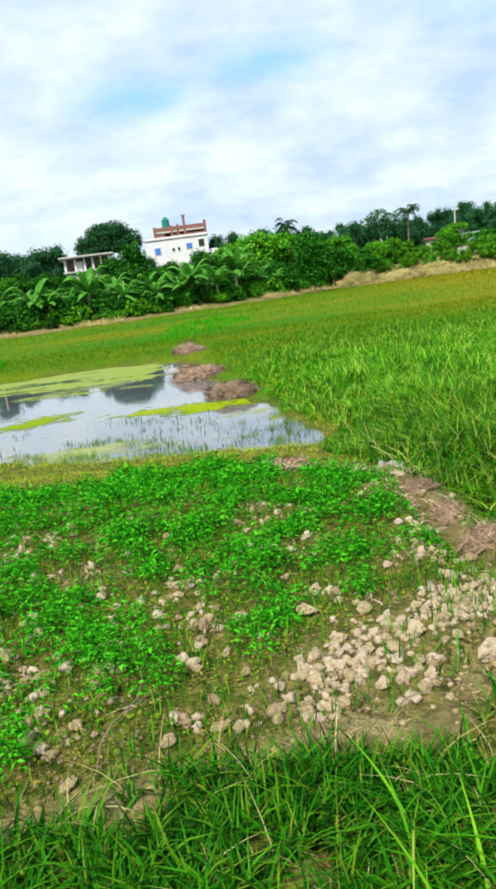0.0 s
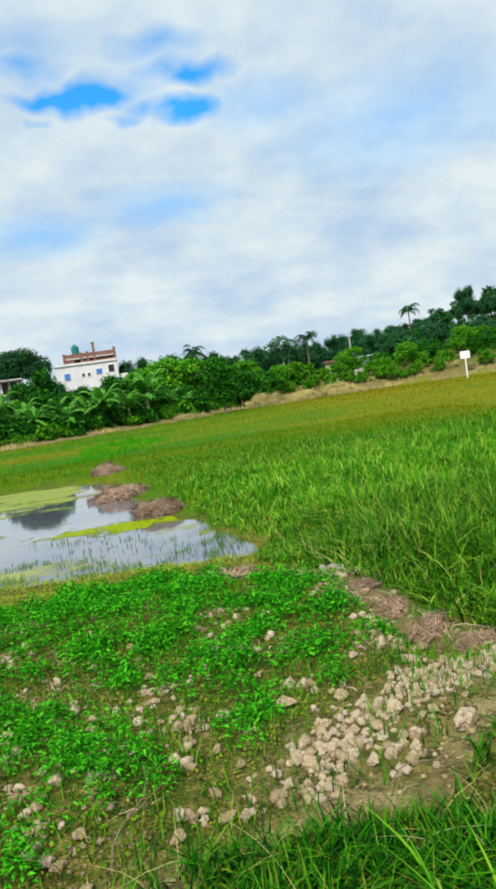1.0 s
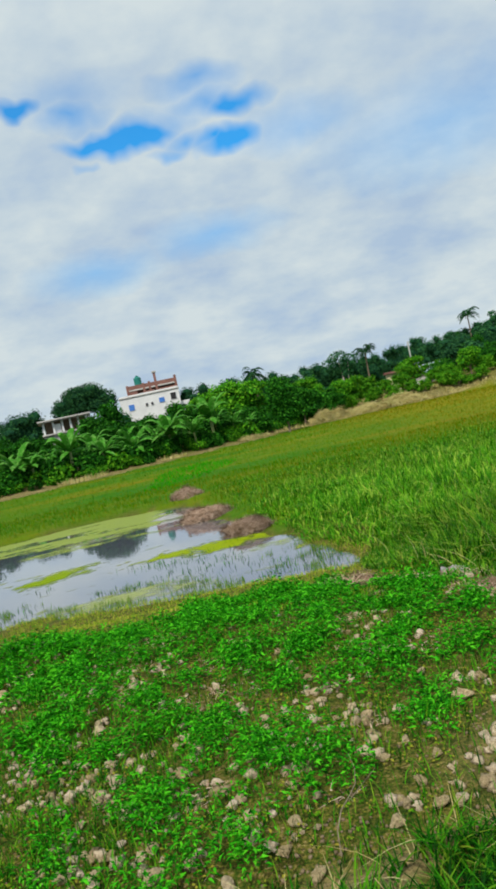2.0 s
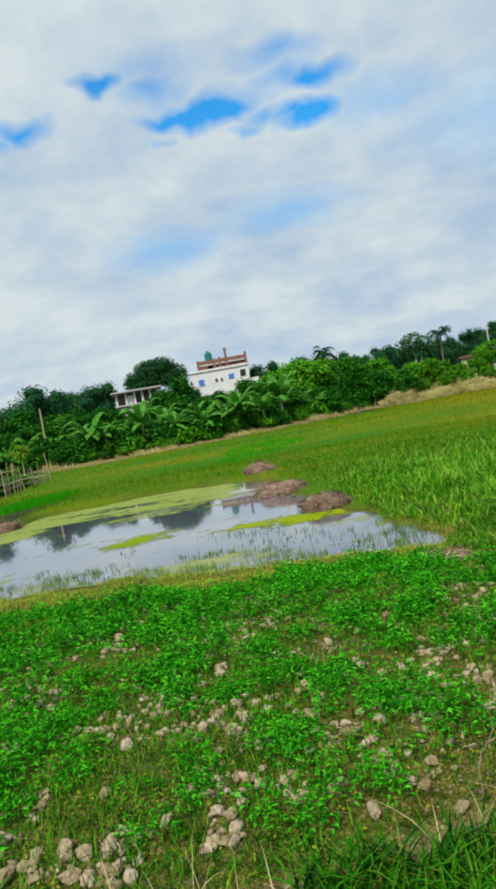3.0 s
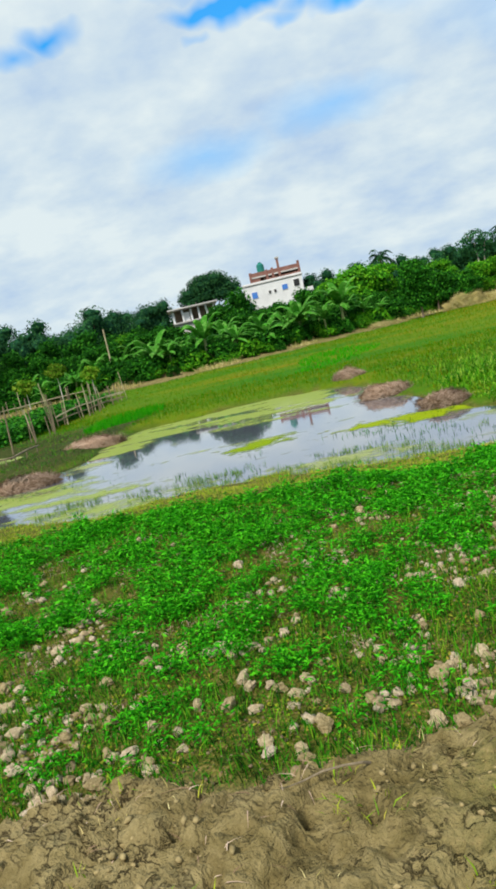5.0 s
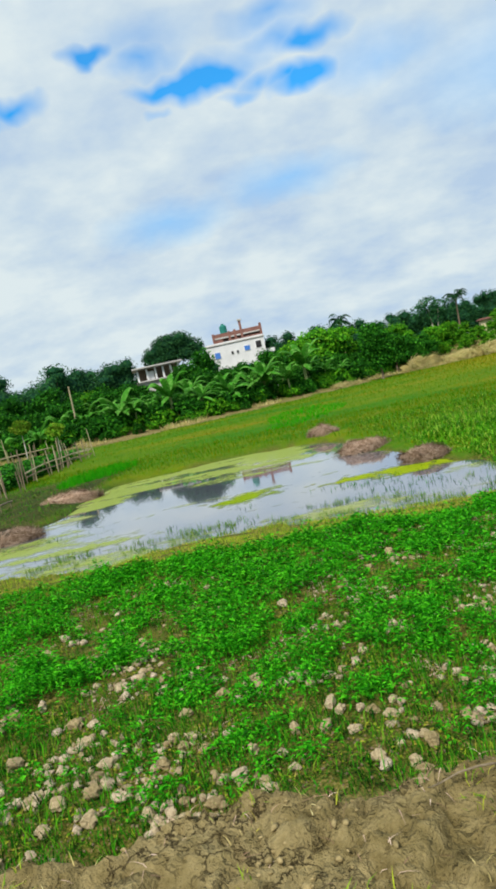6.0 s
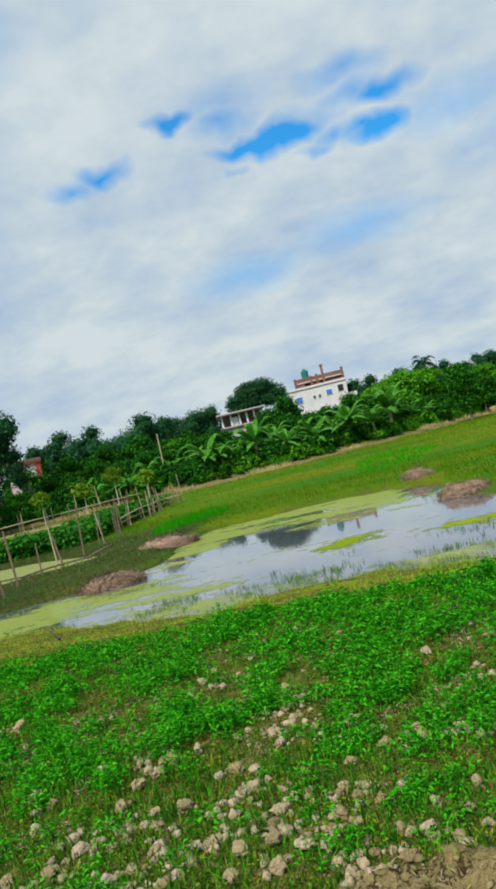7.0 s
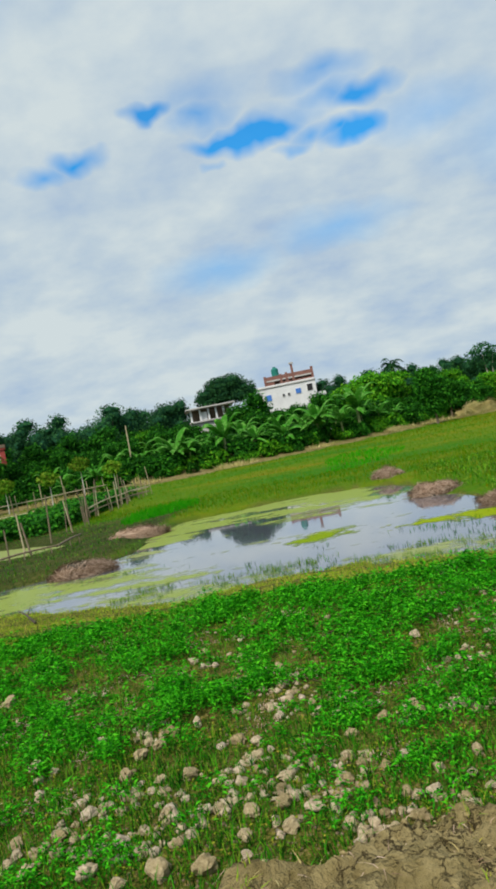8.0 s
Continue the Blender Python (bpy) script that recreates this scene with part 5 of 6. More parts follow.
def palm(m, h, label, seed, fronds=22):
    r = random.Random(seed)
    ob = thing("coconut_palm", m, label, "palm tree")
    bm = bmesh.new()
    tube(bm, (0, 0, -0.4), (0.3, 0, h), 0.16, 0.11, 8, 0.3)
    part("trunk", bm, M_BARK, ob)
    base, way, nrm, size = [], [], [], []
    for k in range(fronds):
        a, lift, ln = k * 2.4, r.uniform(-0.2, 1.9), r.uniform(1.5, 2.3)
        p = Vector((0.3, 0, h))
        for s in range(12):
            u = s / 11
            q = Vector((math.cos(a) * ln * u, math.sin(a) * ln * u, ln * (lift * u - (0.75 + 0.4 * lift) * u * u))) + p
            for sgn in (-1, 1):
                base.append(q)
                way.append((-math.sin(a) * sgn + math.cos(a) * 0.7, math.cos(a) * sgn + math.sin(a) * 0.7, -0.5))
                nrm.append((math.cos(a) * 0.3, math.sin(a) * 0.3, 1))
                size.append(0.75 * (1 - 0.5 * abs(u - 0.45)))
    size = np.array(size) * 0.85
    v, f = leaf_mesh(np.array(base), np.array(way), np.array(nrm), size, size * 0.2)
    linked("fronds", np_mesh("fronds", v, f), M_DARKCROWN, ob)
    return ob


palm(pose(8.5, 104.7, gz(8.5, 104.7)), 8.4, "dark coconut palm rising above the trees", 1)
palm(pose(53.0, 123.0, gz(53.0, 123.0)), 13.0 - gz(53.0, 123.0), "lone coconut palm on the skyline by the hill", 2)
palm(pose(29.0, 111.3, gz(29.0, 111.3), 0, 0, 40), 7.6, "dark palm in the far tree line", 3)

# tall thin tree with pale trunks
bm = bmesh.new()
thin = thing("thin_tree", pose(23.9, 107.4, gz(23.9, 107.4) - 1.3), "tall thin tree with pale bare trunks and a sparse crown", "tree")
tube(bm, (0, 0, -0.3), (-0.5, 0, 8.0), 0.16, 0.08, 7, 0.2)
tube(bm, (0.3, 0, 1.5), (1.1, 0, 8.0), 0.13, 0.06, 7, -0.2)
tube(bm, (-0.5, 0, 7.5), (-1.6, 0, 9.6), 0.07, 0.03, 6)
part("trunk", bm, M_PALEBARK, thin)
v, f = crown_mesh([(-0.4, 0, 8.8, 1.7, 1.6, 1.1), (1.4, 0, 8.1, 1.5, 1.3, 1.1), (-2.0, 0, 8.0, 1.3, 1.2, 1.0), (2.4, 0, 7.2, 1.2, 1.0, 0.9), (-1.0, 0.5, 7.0, 1.5, 1.2, 1.0), (0.6, 0.5, 6.4, 1.6, 1.2, 1.0)], 1700, 0.36, np.random.default_rng(12))
linked("crown", np_mesh("crown", v, f), M_DARKCROWN, thin)


def banana(label, h, leaves, seed):
    r = random.Random(seed)
    ob = thing("banana_plant", Matrix(), label, "banana plant", "banana grove beyond the field")
    bm = bmesh.new()
    tube(bm, (0, 0, -0.2), (r.uniform(-0.15, 0.15), 0, h), 0.13, 0.08, 8, 0.05)
    part("stem", bm, M_STEM, ob)
    for k in range(leaves):
        a, lift, ln, w = k * 2.4 + r.uniform(-0.3, 0.3), r.uniform(0.3, 2.4), r.uniform(1.4, 2.1), r.uniform(0.38, 0.6)
        n, bm = 7, bmesh.new()
        rows = []
        for s in range(n + 1):
            u = s / n
            c = Vector((0, 0, h)) + Vector((math.cos(a) * ln * (u - 0.1 * u * u), math.sin(a) * ln * (u - 0.1 * u * u), ln * (lift * u - (0.42 + 0.50 * lift) * u * u)))
            half = 0.55 * w * (math.sin(min(1, 0.12 + u * 0.95) * math.pi) ** 0.6 if u < 1 else 0.05) * (0.15 if s == 0 else 1) * r.uniform(0.8, 1.1)
            side = Vector((-math.sin(a), math.cos(a), 0))
            droop = Vector((0, 0, -half * 0.45))
            rows.append([bm.verts.new(c - side * half + droop), bm.verts.new(c), bm.verts.new(c + side * half + droop)])
        for s, (p, q) in enumerate(zip(rows, rows[1:])):
            bm.faces.new((p[0], p[1], q[1], q[0]))
            bm.faces.new((p[1], p[2], q[2], q[1]))
        part("leaf", bm, M_BANANA, ob, smooth=True)
    return ob


for k in range(4):
    KINDS[f"banana{k}"] = (banana("banana plant with broad arching light-green leaves", 1.1 + 0.2 * k, 11 + k % 2, 30 + k), False)


# the grove along the far side of the field
r = random.Random(4)
for x, y, size in [(-7.5, 62, 1.05), (-12.5, 59.5, 1.05), (-3.9, 64, 1.1), (0.9, 68, 1.05), (-16, 57.5, 1.0), (-10.2, 62, 0.95), (-5.2, 64, 0.9), (-1.8, 67, 1.0), (-18.8, 58, 1.05), (-14.3, 60.5, 1.1), (2.6, 70, 1.0),
                   (-21, 57.5, 1.0), (-8.8, 65, 1.15), (-2.8, 69, 1.2), (4.6, 71, 0.95), (-24, 57.5, 0.9), (-11.4, 64.5, 1.15), (-26.9, 50.5, 0.75), (-29.5, 55, 0.9), (-17.2, 62, 1.15), (-6.3, 67, 1.2), (-20, 62, 1.1)]:
    stand(f"banana{r.randrange(4)}", x + r.uniform(-0.5, 0.5), y + r.uniform(0.8, 3.0), size * r.uniform(0.85, 1.15), r.uniform(0, 360))
# the ones that stand clear before the dark trees
for x, y, size in [(-17.5, 58.6, 1.3), (-13.0, 60.3, 1.4), (-10.3, 61.9, 1.1), (-7.5, 63.0, 1.4), (-4.2, 65.2, 1.5), (0.2, 69.0, 1.6), (-15.3, 61.4, 1.0), (-24.5, 55.8, 1.0), (-1.8, 66.2, 1.1)]:
    stand(f"banana{r.randrange(4)}", x, y, size, r.uniform(0, 360))
# shrubs in front of and between them
for k in range(64):
    x = -34 + k * 0.82 + r.uniform(-0.6, 0.6)
    e = float(np.interp(x, EDGE_X, EDGE_Y))
    kind = r.choice(["shrub", "pale_shrub", "pale_shrub", "shrub"])
    if x < 11:
        stand(kind, x, e + r.uniform(1.4, 3.0), r.uniform(0.45, 0.9), r.uniform(0, 360))
    if x >= 11:
        stand("light_bush", x, e + r.uniform(8, 11), r.uniform(0.75, 1.0), r.uniform(0, 360))
    else:
        stand(r.choice(["shrub", "shrub", "pale_shrub"]), x, e + r.uniform(2.8, 4.2), r.uniform(0.8, 1.5), r.uniform(0, 360))
        stand("shrub", x, e + r.uniform(4.5, 6.5), r.uniform(0.9, 1.4), r.uniform(0, 360))
        stand(r.choice(["green_tree_b", "green_tree_b", "green_tree"]), x, e + r.uniform(8, 11), r.uniform(0.42, 0.72), r.uniform(0, 360))
# mid-green trees behind the grove
for x, y, kind, size in [(-28, 70, "green_tree", 1.0), (-23, 72, "light_tree", 0.8), (-18.5, 72, "green_tree_b", 0.9), (-13, 76, "green_tree", 0.95), (-11.8, 78, "green_tree", 1.15), (-8, 74, "green_tree_b", 0.85), (-3, 78, "green_tree", 0.9), (0.5, 80, "light_tree", 0.95), (3.2, 84, "light_tree", 1.15), (5.5, 85, "light_tree", 1.1),
                         (1.5, 88, "green_tree", 1.05), (11.5, 78, "green_tree", 0.85), (13.4, 80, "green_tree_b", 0.9), (10.5, 86, "green_tree", 1.0), (16.0, 83, "green_tree_b", 0.75), (17.8, 85, "light_tree", 0.65), (20.0, 86, "light_tree", 0.62), (14.5, 90, "light_tree", 0.85), (22.5, 90, "light_bush", 1.0),
                         (-33, 62, "green_tree", 0.85), (-31, 60, "light_bush", 0.9), (-27, 62, "light_bush", 0.85), (-24.5, 64, "green_tree_b", 0.75), (-43, 60, "green_tree", 0.8), (-44, 56, "green_tree_b", 1.0), (-34.5, 63, "green_tree", 0.6)]:
    stand(kind, x, y, size, r.uniform(0, 360))
for x, y, kind, size in [(-12.5, 96, "light_tree", 0.8), (-9.5, 98, "green_tree", 0.85), (-6.5, 97, "green_tree_b", 1.0), (-4.0, 99, "light_tree", 0.85), (-1.5, 100, "green_tree", 1.0), (-15.5, 90, "green_tree", 0.95), (-20, 80, "green_tree_b", 0.85), (-17, 79, "light_bush", 1.3), (-14.5, 81, "green_tree_b", 0.95)]:
    stand(kind, x, y, size, r.uniform(0, 360))
for k in range(16):
    stand(r.choice(["green_tree_b", "light_bush", "green_tree"]), -62 + k * 2.8, 70 + r.uniform(-4, 8) - 0.15 * k, r.uniform(0.7, 1.0), r.uniform(0, 360))
# the dark far line
for x, y, kind, size in [(-46, 84, "dark_tree", 0.9), (-39, 80, "dark_tree", 0.98), (-36.5, 86, "dark_tree_b", 0.72), (-32.5, 86, "dark_tree", 1.0), (-29.5, 91, "dark_tree", 0.95), (-25.3, 94, "dark_tree_b", 0.88), (-22, 96, "dark_tree", 0.85), (-28.7, 99, "dark_tree", 0.95), (-50, 92, "dark_tree_b", 0.9), (-13.5, 100, "dark_tree", 0.8),
                         (-0.2, 116, "dark_tree", 1.15), (1.8, 119, "dark_tree", 1.0), (6.3, 108, "dark_tree", 1.05), (10.6, 108, "dark_tree", 1.0), (6, 118, "dark_tree", 1.0), (11, 116, "dark_tree", 0.95), (14.5, 114, "dark_tree_b", 0.92), (17.5, 115, "dark_tree", 1.0), (20.5, 116, "dark_tree_b", 1.0), (26, 114, "dark_tree", 0.98), (31.5, 118, "dark_tree_b", 0.9), (34, 122, "dark_tree", 0.85), (38.5, 124, "dark_tree_b", 0.95), (43, 123, "dark_tree", 1.08), (47.5, 122, "dark_tree", 0.95), (52, 126, "dark_tree", 0.9),
                         (29.5, 122, "dark_tree", 0.9), (23.4, 114, "dark_tree_b", 0.85), (56, 124, "dark_tree", 0.9)]:
    stand(kind, x, y, size * (1.24 if x < -14 else 1.06 if x < 12 else 0.93), r.uniform(0, 360))
# trees on the wooded hill, and one standing above them
for k in range(95):
    x, y = r.uniform(42, 125), r.uniform(102, 148)
    stand(r.choice(["hill_tree", "hill_tree", "hill_tree", "green_tree"]), x, y, r.uniform(0.65, 0.95), r.uniform(0, 360))
stand("dark_tree_b", 70.5, 132, 1.05, 20, wide=0.75)
for x, y, kind, size in [(50.3, 97.4, "light_tree", 0.85), (57, 96, "green_tree_b", 1.0), (62, 94, "green_tree", 0.9), (45, 98, "green_tree_b", 0.8), (40, 97, "light_bush", 0.9), (36, 96, "light_bush", 1.0), (66, 90, "light_tree", 0.8), (70, 86, "green_tree", 0.9)]:
    stand(kind, x, y, size, r.uniform(0, 360))
for k in range(60):
    x = 10 + k * 0.95 + r.uniform(-0.6, 0.6)
    e = float(np.interp(x, EDGE_X, EDGE_Y))
    stand(r.choice(["dry_shrub", "pale_shrub", "light_bush", "light_bush"]), x, e + r.uniform(2.6, 4.6), r.uniform(0.5, 0.75), r.uniform(0, 360))
    stand(r.choice(["light_bush", "light_bush", "green_tree_b", "light_tree"]), x, e + r.uniform(6, 13), r.uniform(0.5, 0.72), r.uniform(0, 360))
# the tall dark tree at the far end of the fence
for x, y, kind, size in [(-34.6, 45.0, "green_tree", 1.3), (-38.0, 47, "green_tree_b", 1.6), (-38, 53, "green_tree_b", 1.2), (-32.2, 48, "green_tree_b", 0.5), (-38.0, 56, "dark_tree_b", 1.25), (-34.7, 54, "green_tree_b", 0.6)]:
    stand(kind, x, y, size, r.uniform(0, 360))
# young trees with yellowish crowns and pale stems along the dike
for x, y, h, seed in ((-24.6, 46.0, 2.0, 1), (-22.9, 48.3, 2.7, 2), (-28.4, 46.5, 2.4, 3), (-21.2, 51.0, 2.2, 4)):
    sap = tree("sapling", "young yellowish tree with a thin pale stem on the dike", "tree", [(0, 0, h + 0.1, 0.42, 0.42, 0.26), (0.4, 0.1, h - 0.05, 0.36, 0.4, 0.2), (-0.42, 0, h - 0.15, 0.4, 0.4, 0.22), (0.1, -0.2, h - 0.4, 0.5, 0.5, 0.2)], 700, 0.20, h - 0.3, 0.05, M_YELLOWLEAF, 90 + seed, M_PALEBARK, 3)
    sap.matrix_basis = pose(x, y, gz(x, y))
# dry grass along the top of the field's far bank
rng = np.random.default_rng(15)
x = rng.uniform(-30, 60, 9000)
y = np.interp(x, EDGE_X, EDGE_Y) + rng.uniform(-1.0, 3.0, len(x)) * np.where(x > 9, 1.0, 0.6)
keep = value_noise(x, y, 4, 25) > np.where(x > 9, 0.2, 0.68)
p = np.stack([x, y, ground_z(x, y)], -1)[keep]
blades("far_dry_grass", p, rng.uniform(0.2, 0.6, len(p)), rng.uniform(0.04, 0.10, len(p)), rng, M_DRY, "dry straw-coloured grass on the far bank", "dry grass", lean=(0.1, 0.6), seg=2)


# ---- buildings ----
def box(bm, x0, y0, z0, x1, y1, z1, bevel=0.0):
    g = bmesh.ops.create_cube(bm, size=1.0)
    for v in g["verts"]:
        v.co = Vector((x0 + (v.co.x + 0.5) * (x1 - x0), y0 + (v.co.y + 0.5) * (y1 - y0), z0 + (v.co.z + 0.5) * (z1 - z0)))
    if bevel:
        edges = list({e for v in g["verts"] for e in v.link_edges})
        bmesh.ops.bevel(bm, geom=edges, offset=bevel, segments=1, affect="EDGES")


def boxes(name, mat, parent, *sizes, label="", bevel=0.02):
    bm = bmesh.new()
    for s in sizes:
        box(bm, *s, bevel=bevel)
    return part(name, bm, mat, parent, label)


# the white house: origin at its front left foot
WB = thing("white_house", pose(-13.3, 109.2, 1.2, 0, 0, 4), "white three-storey house with a raw brick parapet storey on its roof", "house")
wall = boxes("wall", M_WHITE, WB, (0, 0, -0.5, 9.9, 8, 8.75))
boxes("wing", M_WHITE, WB, (9.9, 0.8, -0.5, 11.4, 7, 6.6))
boxes("roof_slab", M_CONCRETE, WB, (-0.15, -0.15, 8.75, 10.05, 8.1, 8.9))
boxes("parapet", M_WHITE, WB, (0.0, 0.0, 8.9, 9.9, 0.15, 9.15))
brick = boxes("brick_wall", M_BRICK, WB, (1.5, 1.5, 8.9, 3.2, 1.75, 9.9), (4.1, 1.5, 8.9, 6.0, 1.75, 9.5), (6.6, 1.5, 8.9, 9.9, 1.75, 9.5), (1.5, 1.5, 10.1, 9.9, 1.75, 10.75), (9.65, 1.75, 8.9, 9.9, 7, 10.7), (1.5, 1.75, 8.9, 1.75, 7, 10.7), label="raw red brick storey walls")
boxes("inner_wall", M_BRICK, WB, (1.75, 3.0, 8.9, 9.65, 3.2, 10.7), label="shaded brick wall behind the openings")
boxes("roof_cover", M_CONCRETE, WB, (1.75, 1.75, 10.6, 9.65, 7.0, 10.72))
boxes("beam", M_CONCRETE, WB, (1.4, 1.4, 9.85, 10.0, 1.85, 10.1), label="grey concrete ring beam")
for x0, top in ((1.45, 10.9), (4.2, 10.9), (5.2, 11.0), (6.3, 12.2), (9.6, 11.2)):
    boxes("column", M_BRICK, WB, (x0, 1.38, 8.9, x0 + 0.4, 1.80, top))
boxes("column_cap", M_CONCRETE, WB, (6.15, 1.25, 12.2, 6.85, 1.95, 12.5))
for x0, z0, w, h, mat in ((1.3, 6.6, 0.9, 1.0, M_BLUE), (6.4, 7.0, 0.9, 0.8, M_BLUE), (8.4, 7.1, 0.9, 1.1, M_DARK), (4.1, 6.9, 0.35, 0.45, M_DARK), (5.0, 6.9, 0.35, 0.45, M_DARK), (2.2, 3.4, 1.1, 1.2, M_BLUE), (6.4, 3.4, 1.1, 1.2, M_BLUE)):
    w_ob = boxes("window", M_WHITE, WB, (x0 - 0.1, -0.06, z0 - 0.1, x0 + w + 0.1, 0.02, z0 + h + 0.1))
    boxes("pane", mat, w_ob, (x0, -0.10, z0, x0 + w, -0.055, z0 + h), bevel=0.005)
# water tank on the roof
bm = bmesh.new()
for z0, z1, r0, r1 in ((0, 1.15, 0.62, 0.62), (1.15, 1.45, 0.62, 0.3), (1.45, 1.6, 0.25, 0.25)):
    bmesh.ops.create_cone(bm, segments=20, cap_ends=True, radius1=r0, radius2=r1, depth=z1 - z0, matrix=Matrix.Translation((0, 0, (z0 + z1) / 2)))
tank = part("water_tank", bm, M_TANK, None)
tank.matrix_basis = pose(-9.9, 111.8, 1.2 + 10.76)
tagged(tank, "green plastic water tank on the house roof", "water tank")

# unfinished low concrete house
LB = thing("concrete_house", pose(-20.2, 82.6, 1.2, 0, 0, 12), "low unfinished grey concrete house with open columns", "house")
boxes("wall", M_CONCRETE, LB, (0, 0, -0.5, 5.6, 5, 4.2))
boxes("roof", M_CONCRETE, LB, (-0.5, -0.6, 5.95, 6.0, 5.4, 6.15), label="pale flat roof slab")
# dark bark brown on this wall stands in for the open storey's shade
boxes("inner_wall", M_BARK, LB, (0.3, 2.0, 4.2, 5.4, 2.2, 5.95))
boxes("floor_slab", M_CONCRETE, LB, (-0.2, -0.3, 4.2, 5.9, 5.2, 4.4))
for x0 in (0.0, 1.2, 2.3, 3.3, 4.3, 5.3):
    boxes("column", M_WHITE, LB, (x0, 0, 4.4, x0 + 0.25, 0.25, 5.95))
boxes("screen_wall", M_WHITE, LB, (1.3, 0.3, 4.4, 2.2, 0.45, 5.5))

# pink house with a red roof edge at the left end
PH = thing("pink_house", pose(-41.8, 66.4, 1.3, 0, 0, 28), "pink plastered house with a dark red roof edge behind trees", "house")
boxes("wall", M_PINK, PH, (0, 0, -0.5, 3.4, 5, 4.9))
boxes("roof", M_BARK, PH, (-0.25, -0.3, 5.05, 3.7, 5.3, 5.4), label="weathered brown roof slab")
boxes("fascia", M_RED, PH, (-0.2, -0.25, 4.85, 3.65, 5.25, 5.05), label="dark red painted band under the roof")
boxes("corner_post", M_RED, PH, (3.0, -0.14, 0, 3.55, 0.3, 4.9))
boxes("window", M_DARK, PH, (0.7, -0.05, 2.6, 1.7, 0.02, 3.9))
# small cream house and a tin shed in the right-hand trees
CH = thing("cream_house", pose(26.6, 93.0, gz(27, 93.0), 0, 0, -14), "small cream house half hidden behind bushes", "house")
boxes("wall", M_YELLOW, CH, (0, 0, -0.3, 2.6, 3, 2.6))
boxes("roof", M_BRICK, CH, (-0.3, -0.4, 2.6, 2.9, 3.4, 2.85))
boxes("porch_roof", M_WHITE, CH, (2.2, -0.9, 1.9, 3.8, 0.2, 2.02))
boxes("window", M_DARK, CH, (0.7, -0.04, 1.0, 1.5, 0.02, 2.0))
SH = thing("tin_shed", pose(32.2, 98.0, gz(32, 98), 0, 0, -18), "grey tin-roofed shed among the far trees", "shed")
boxes("wall", M_CONCRETE, SH, (0, 0, -0.3, 4.0, 3, 1.6))
bm = bmesh.new()
box(bm, -0.3, -0.4, 1.6, 4.3, 3.4, 1.72)
for v in bm.verts:
    v.co.z += (v.co.y + 0.4) * 0.35
part("roof", bm, M_TIN, SH, "sloping grey tin roof")


def utility_pole(x, y, h, label):
    ob = thing("utility_pole", pose(x, y, gz(x, y)), label, "pole")
    bm = bmesh.new()
    tube(bm, (0, 0, -0.4), (0, 0, h), 0.13, 0.09, 8)
    part("shaft", bm, M_CONCRETE, ob)
    boxes("insulator_bracket", M_CONCRETE, ob, (-0.22, -0.05, h - 0.4, 0.22, 0.05, h - 0.3))
    return ob


utility_pole(29.8, 90.4, 6.4, "pale concrete utility pole with a small bracket")
SG = thing("signboard", pose(34.35, 66.25, gz(34.35, 66.25), 0, 0, -27), "blank white signboard on a pale post", "signboard")
boxes("post", M_SIGN, SG, (-0.06, -0.06, -0.3, 0.06, 0.06, 2.1))
boxes("board", M_SIGN, SG, (-0.5, -0.05, 2.1, 0.5, 0.05, 2.9))


# ---- bamboo fence and trellis left of the pond ----
def bamboo(bm, a, b, r, bend=0.0):
    """A culm with swollen nodes."""
    a, b = Vector(a), Vector(b)
    axis = (b - a).normalized()
    u = axis.orthogonal().normalized()
    w = axis.cross(u)
    count = max(3, int((b - a).length / 0.35))
    rings = []
    for k in range(count + 1):
        for ds, sw in ((-0.02, 1.0), (0.0, 1.22), (0.02, 1.0)):
            s = min(1, max(0, k / count + ds / (b - a).length))
            c, q = a.lerp(b, s) + u * bend * math.sin(s * math.pi), r * sw * (1 - 0.25 * s)
            rings.append([bm.verts.new(c + (u * math.cos(j * math.pi / 3) + w * math.sin(j * math.pi / 3)) * q) for j in range(6)])
    for p, q in zip(rings, rings[1:]):
        for j in range(6):
            bm.faces.new((p[j], p[(j + 1) % 6], q[(j + 1) % 6], q[j]))
    bm.faces.new(rings[0][::-1])
    bm.faces.new(rings[-1])


